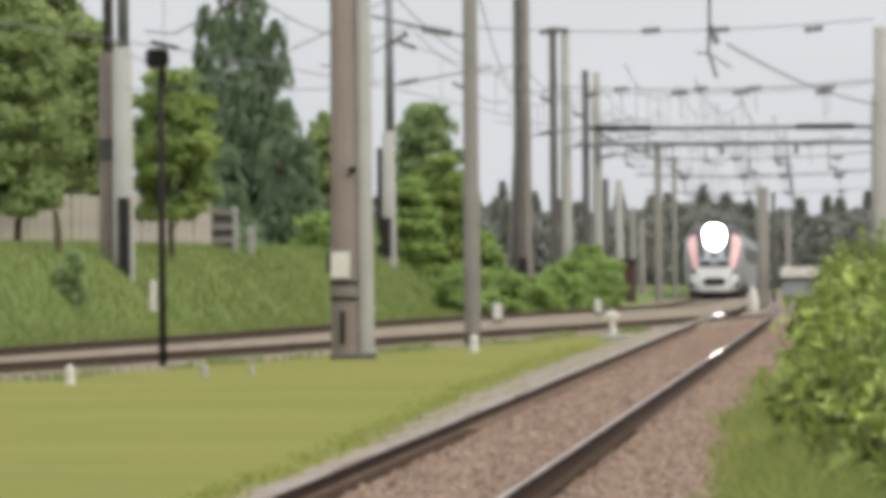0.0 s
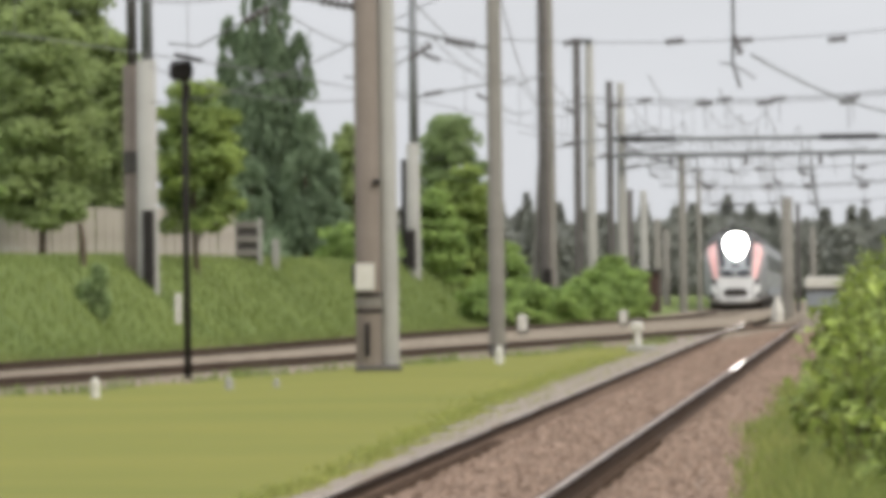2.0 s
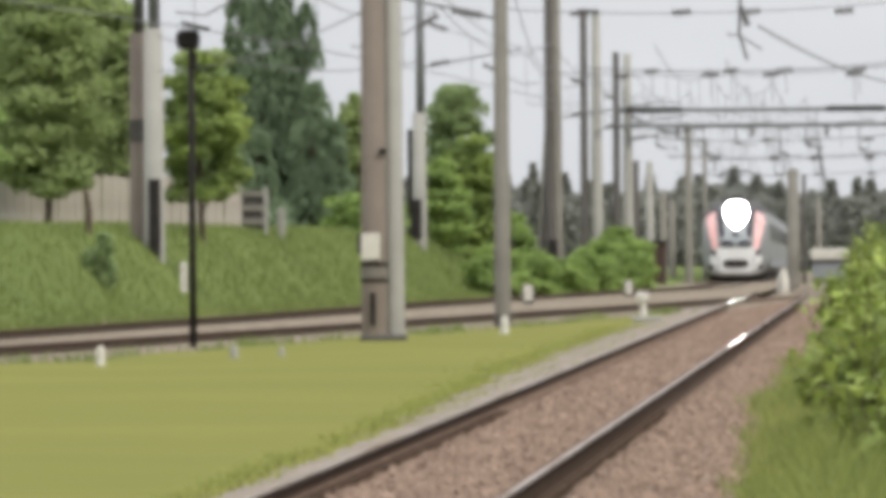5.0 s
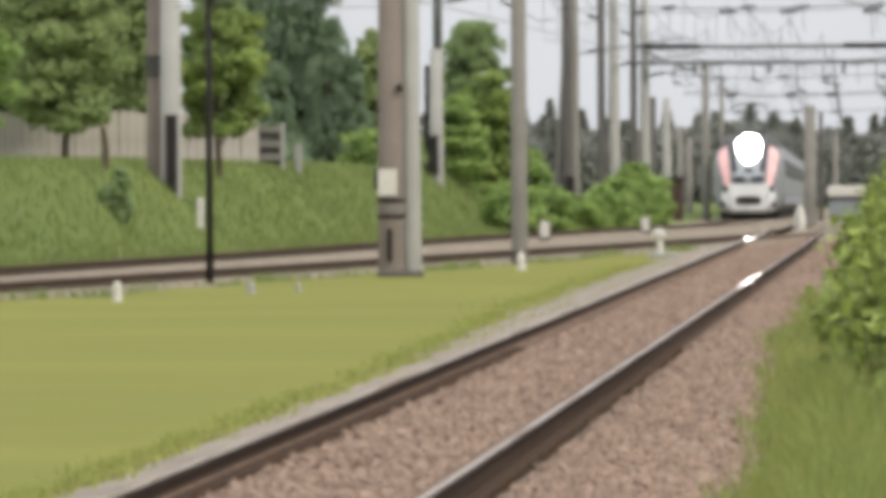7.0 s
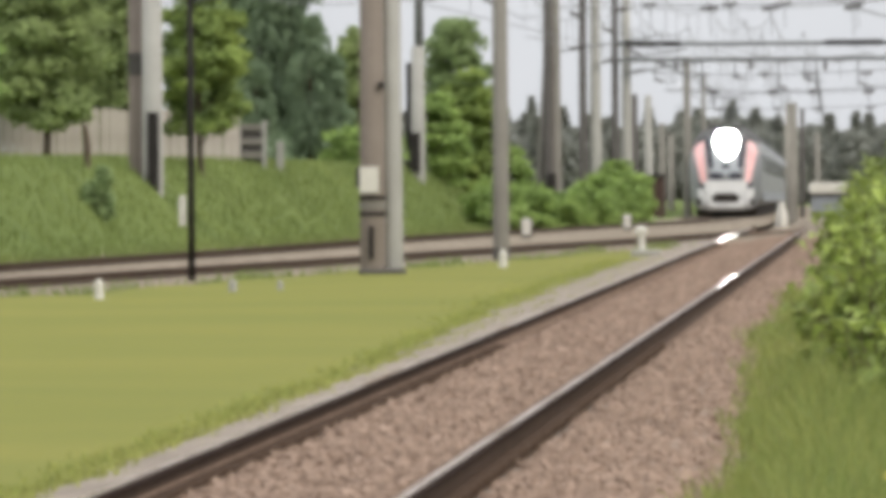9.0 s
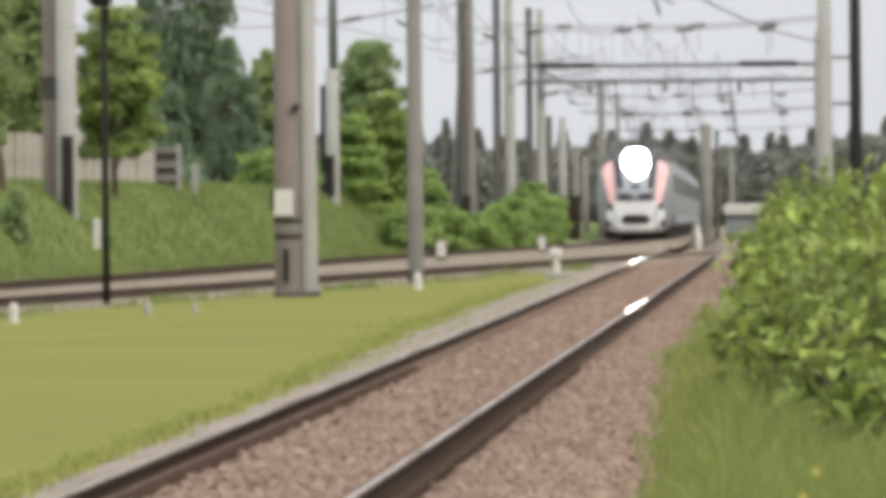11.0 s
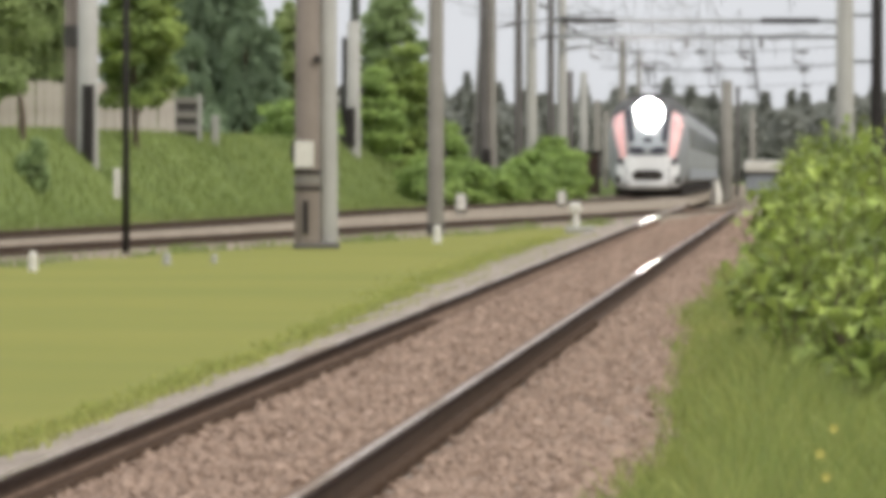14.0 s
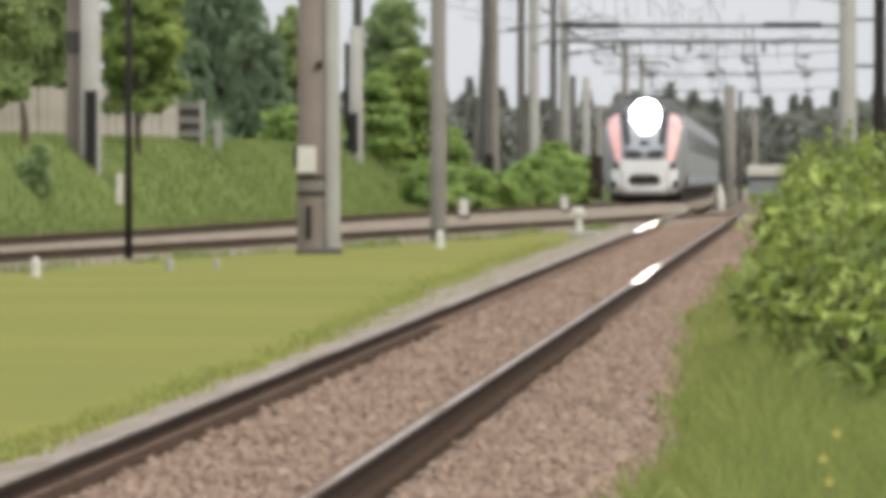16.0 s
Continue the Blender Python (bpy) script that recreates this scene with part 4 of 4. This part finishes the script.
    build_tree("shrub", -16.4, 408, 0.9, 0.7, "light green shrub near the mast", LEAF_BRIGHT, 15, low=0.0, clumps=45, leaves=60, size=0.12, clump_r=0.4, squash=0.5)
    for i, (x, y, h, r) in enumerate(((-12.0, 440, 1.1, 0.9), (-11.5, 462, 0.95, 0.9), (-11.1, 480, 1.1, 0.9), (-11.2, 496, 1.3, 1.0), (-11.0, 512, 1.6, 1.0), (-10.9, 528, 2.1, 1.0), (-10.9, 545, 2.0, 0.9), (-10.9, 560, 1.7, 0.8), (-12.4, 420, 1.2, 0.9))):
        build_tree("shrub", x, y, h, r, "low green shrub along the line", LEAF_BRIGHT, 20 + i, low=0.02, clumps=44, leaves=60, size=0.14, clump_r=0.5, squash=0.55)


def build_bank_plant():
    build_tree("shrub", -17.15, 291, 0.7, 0.38, "small dark weedy bush in the bank grass", LEAF_DARK, 41, low=0.0, clumps=14, leaves=40, size=0.11, clump_r=0.22)


def build_right_shrubs():
    """Leafy shoots on the verge, each shrub with many stems."""
    rng = random.Random(31)
    spots = [(0.30, 112, 1.75, 0.35), (0.55, 106, 2.3, 0.4), (0.86, 112, 2.75, 0.45), (0.62, 100, 2.0, 0.35), (0.05, 124, 1.6, 0.3), (-0.2, 134, 1.5, 0.3),
             (1.02, 104, 2.6, 0.4), (0.42, 120, 2.1, 0.4), (-0.42, 150, 1.5, 0.3), (0.2, 95, 1.25, 0.3), (0.5, 92, 1.45, 0.3), (1.1, 95, 2.1, 0.4), (-0.6, 175, 1.4, 0.35),
             (-0.1, 175, 1.8, 0.5), (-0.7, 230, 1.4, 0.5), (-0.2, 240, 2.0, 0.6), (-0.75, 430, 2.3, 0.7), (-0.3, 455, 2.9, 0.9), (0.6, 440, 3.2, 1.0), (-0.9, 300, 1.6, 0.6), (-0.3, 320, 2.2, 0.8), (0.5, 300, 2.7, 0.9), (1.4, 118, 2.8, 0.5),
             (-0.35, 122, 1.25, 0.3), (-0.18, 106, 1.15, 0.28), (0.02, 98, 1.1, 0.28), (0.35, 88, 0.95, 0.25), (0.75, 86, 1.25, 0.3), (-0.6, 138, 1.0, 0.28)]
    for x, y, h, r in spots:
        z = land(x, y)
        t = thing("shrub", (x, y, z), "low leafy herb shoots on the verge" if h < 1.1 else "yellow-green leafy shrub shoots on the verge", "bush", "verge shrubs")
        stems, crown = Shape(), Shape()
        k = 27 if y < 160 else 20
        big = 1.0 if y < 160 else 1.5
        for i in range(k):
            a = rng.uniform(0, 6.28)
            rr = r * rng.random() ** 0.6
            hh = h * rng.uniform(0.5, 1.08) * (1 - 0.3 * rr / r)
            b = Vector((rr * math.cos(a), rr * math.sin(a), 0))
            tip = b * rng.uniform(1.3, 1.9) + Vector((rng.gauss(0, 0.09), rng.gauss(0, 0.09), hh))
            mid = b.lerp(tip, 0.5) + Vector((0, 0, 0.06))
            stems.tube([b - Vector((0, 0, 0.1)), mid, tip], [0.009, 0.007, 0.003], 4)
            m = int(hh / 0.095)
            for j in range(m):
                u = 0.12 + 0.88 * j / m
                p = b.lerp(mid, u * 2) if u < 0.5 else mid.lerp(tip, u * 2 - 1)
                w = j * 2.4 + rng.uniform(-0.6, 0.6)
                rise = rng.uniform(-0.9, 0.3) if u < 0.8 else rng.uniform(0.3, 1.6)
                d = Vector((math.cos(w), math.sin(w), rise)).normalized()
                s = rng.uniform(0.16, 0.34) * (1.2 - 0.4 * u) * big
                sd = d.cross(Vector((0, 0, 1))).normalized() * s * rng.uniform(0.2, 0.36)
                up = Vector((0, 0, s * 0.16))
                crown.add([p, p + d * s * 0.45 + sd + up, p + d * s - up * 1.5, p + d * s * 0.45 - sd + up, p + d * s * 0.5 + up * 0.4], [(0, 1, 4), (1, 2, 4), (2, 3, 4), (3, 0, 4)])
        part("stem_tuft", stems, BARK, t)
        part("foliage", crown, LEAF_SHRUB, t)


def grass(name, label, mat, count, where, height, width, seed):
    """Many blades, each a bent strip of two faces."""
    rng = np.random.default_rng(seed)
    sh = Shape()
    made = 0
    while made < count:
        x, y = where(rng)
        z = max(land(x, y), fall(y) + float(np.interp(x - near_line(y), [a for a, b in NEAR_BED], [b for a, b in NEAR_BED]))) if name != "lawn_grass" else max(land(x, y), fall(y) + float(np.interp(x - near_line(y), [-1.6, -1.36, -1.14, -0.93], [-0.10, -0.10, -0.04, -0.02])))
        h = height * rng.uniform(0.45, 1.1)
        if name == "verge_grass":
            h *= 0.35 + 0.65 * smooth_step(-1.2, -0.3, x)
        a = rng.uniform(0, 6.28)
        dx, dy = math.cos(a), math.sin(a)
        bx, by = rng.normal(0, 0.35, 2) * h
        w = width * rng.uniform(0.6, 1.2)
        sh.add([(x - dx * w, y - dy * w, z - 0.02), (x + dx * w, y + dy * w, z - 0.02), (x + bx * 0.35 + dx * w * 0.7, y + by * 0.35 + dy * w * 0.7, z + h * 0.6),
                (x + bx * 0.35 - dx * w * 0.7, y + by * 0.35 - dy * w * 0.7, z + h * 0.6), (x + bx, y + by, z + h)], [(0, 1, 2, 3), (3, 2, 4)])
        made += 1
    ob = link(name, sh, mat)
    tagged(ob, label, "grass", kind="stuff")


def build_grass():
    def verge(rng):
        y = 48 + 150 * rng.random() ** 1.7
        edge = -0.93 - 0.42 * smooth_step(85, 140, y) + 0.10 * math.sin(y * 0.21) * math.sin(y * 0.057) + 0.08 * math.sin(y * 0.83)
        return edge + 3.4 * rng.random() ** 1.25 - 0.2 * rng.random() ** 2, y

    def verge_far(rng):
        y = rng.uniform(150, 420)
        return -1.3 + 3.6 * rng.random(), y

    def bank(rng):
        y = rng.uniform(235, 510)
        return main_line(y) - 2.2 - 5.5 * rng.random(), y

    def lawn(rng):
        y = 58 + 200 * rng.random() ** 1.4
        right = lawn_edge(y)
        return right + rng.normal(-0.04, 0.12 + 0.14 * smooth_step(110, 200, y)), y

    grass("verge_grass", "long yellow-green grass on the verge", BLADE, 52000, verge, 0.55, 0.006, 1)
    grass("verge_grass", "long grass farther along the verge", BLADE, 9000, verge_far, 0.5, 0.012, 2)
    grass("bank_grass", "long green grass covering the bank", BLADE_BANK, 36000, bank, 0.24, 0.022, 3)
    grass("lawn_grass", "short mown yellow-green grass", BLADE_LAWN, 9000, lawn, 0.045, 0.011, 4)

    def loop_edge(rng):
        y = rng.uniform(150, 300)
        tuft = math.sin(y * 0.31) * math.sin(y * 0.077 + 1) + 0.6 * math.sin(y * 1.1)
        return loop_line(y) + 1.55 + 0.3 * abs(rng.normal(0, 1)) + 0.25 * tuft, y

    def main_edge(rng):
        y = rng.uniform(235, 470)
        tuft = math.sin(y * 0.23) * math.sin(y * 0.061)
        return main_line(y) - 2.15 - 0.3 * abs(rng.normal(0, 1)) + 0.3 * tuft, y

    grass("edge_grass", "ragged unmown grass beside the loop track", BLADE_BANK, 9000, loop_edge, 0.17, 0.016, 5)
    grass("edge_grass", "ragged grass at the foot of the bank", BLADE_BANK, 3500, main_edge, 0.16, 0.018, 6)

    def strip_edge(rng):
        y = 58 + 190 * rng.random() ** 1.5
        return lawn_edge(y) - 0.05 - 0.12 * abs(rng.normal(0, 1)), y

    grass("edge_grass", "tufts of longer green grass edging the lawn", BLADE_EDGE, 2600, strip_edge, 0.06, 0.009, 7)
    # flowers
    rng = random.Random(9)
    sh = Shape()
    for _ in range(28):
        x, y = rng.uniform(-0.2, 1.6), rng.uniform(52, 75)
        z = land(x, y) + rng.uniform(0.25, 0.6)
        for k in range(6):
            a = k * 1.047
            c, s = math.cos(a), math.sin(a)
            sh.add([(x, y, z), (x + 0.015 * c - 0.010 * s, y - 0.008, z + 0.015 * s + 0.010 * c), (x + 0.024 * c, y - 0.005, z + 0.024 * s), (x + 0.015 * c + 0.010 * s, y - 0.008, z + 0.015 * s - 0.010 * c)], [(0, 1, 2, 3)])
    tagged(link("wild_flowers", sh, PETAL), "small yellow wild flowers in verge grass", "flowers", kind="stuff")


def build_stones():
    """Loose ballast stones beside and between the near rails."""
    rng = random.Random(12)
    sh = Shape()
    base = [Vector(p) for p in ((1, 0, 0), (-1, 0, 0), (0, 1, 0), (0, -1, 0), (0, 0, 1), (0, 0, -1))]
    faces = [(0, 2, 4), (2, 1, 4), (1, 3, 4), (3, 0, 4), (2, 0, 5), (1, 2, 5), (3, 1, 5), (0, 3, 5)]
    heights = NEAR_BED
    for _ in range(42000):
        y = 48 + 300 * rng.random() ** 2.0
        s = rng.uniform(-1.75, 2.5)
        if 0.66 < abs(s) < 0.97:
            continue
        if s < -0.93:
            continue
        z = float(np.interp(s, [a for a, b in heights], [b for a, b in heights]))
        r = rng.uniform(0.016, 0.034) + 0.03 * rng.random() ** 3
        q = Euler((rng.uniform(0, 6), rng.uniform(0, 6), rng.uniform(0, 6))).to_matrix()
        c = Vector((near_line(y) + s, y, z + r * 0.2))
        sh.add([c + q @ (p * r * rng.uniform(0.7, 1.25)) for p in base], faces)
    tagged(link("ballast_stones", sh, STONE), "loose brown and grey ballast stones", "stones", kind="stuff")


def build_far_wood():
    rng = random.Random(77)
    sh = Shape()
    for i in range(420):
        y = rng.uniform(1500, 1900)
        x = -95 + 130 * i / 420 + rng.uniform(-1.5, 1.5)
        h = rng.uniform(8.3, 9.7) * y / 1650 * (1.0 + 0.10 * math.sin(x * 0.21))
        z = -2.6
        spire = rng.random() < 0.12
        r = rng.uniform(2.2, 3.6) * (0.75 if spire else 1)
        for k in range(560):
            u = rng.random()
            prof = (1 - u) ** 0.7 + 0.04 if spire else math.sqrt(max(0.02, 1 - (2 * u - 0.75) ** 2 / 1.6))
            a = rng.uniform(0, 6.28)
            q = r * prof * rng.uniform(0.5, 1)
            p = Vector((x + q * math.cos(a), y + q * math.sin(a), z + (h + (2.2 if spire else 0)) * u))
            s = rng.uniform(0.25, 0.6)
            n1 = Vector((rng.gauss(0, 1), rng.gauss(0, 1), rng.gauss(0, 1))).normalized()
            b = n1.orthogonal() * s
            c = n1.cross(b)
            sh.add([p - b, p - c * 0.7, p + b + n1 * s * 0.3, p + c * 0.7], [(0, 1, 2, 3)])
    tagged(link("distant_wood", sh, LEAF_FAR), "distant wood of mixed trees, green greyed as by haze", "trees", kind="stuff")


build_trees()
build_bank_plant()
build_right_shrubs()
build_grass()
build_stones()
build_far_wood()


# ---------------------------------------------------------------- what moves
def motions():
    rows = []
    for t in (0, 2, 4, 6, 8, 10, 12, 14, 16):
        y = 767.0 - 13.5 * t
        x = -7.68 - 0.00445 * (y - 551.0)
        rows.append((t, pose(x, y, fall(y), -0.12, 0, 0.255)))
    walk(TRAIN, rows)


motions()
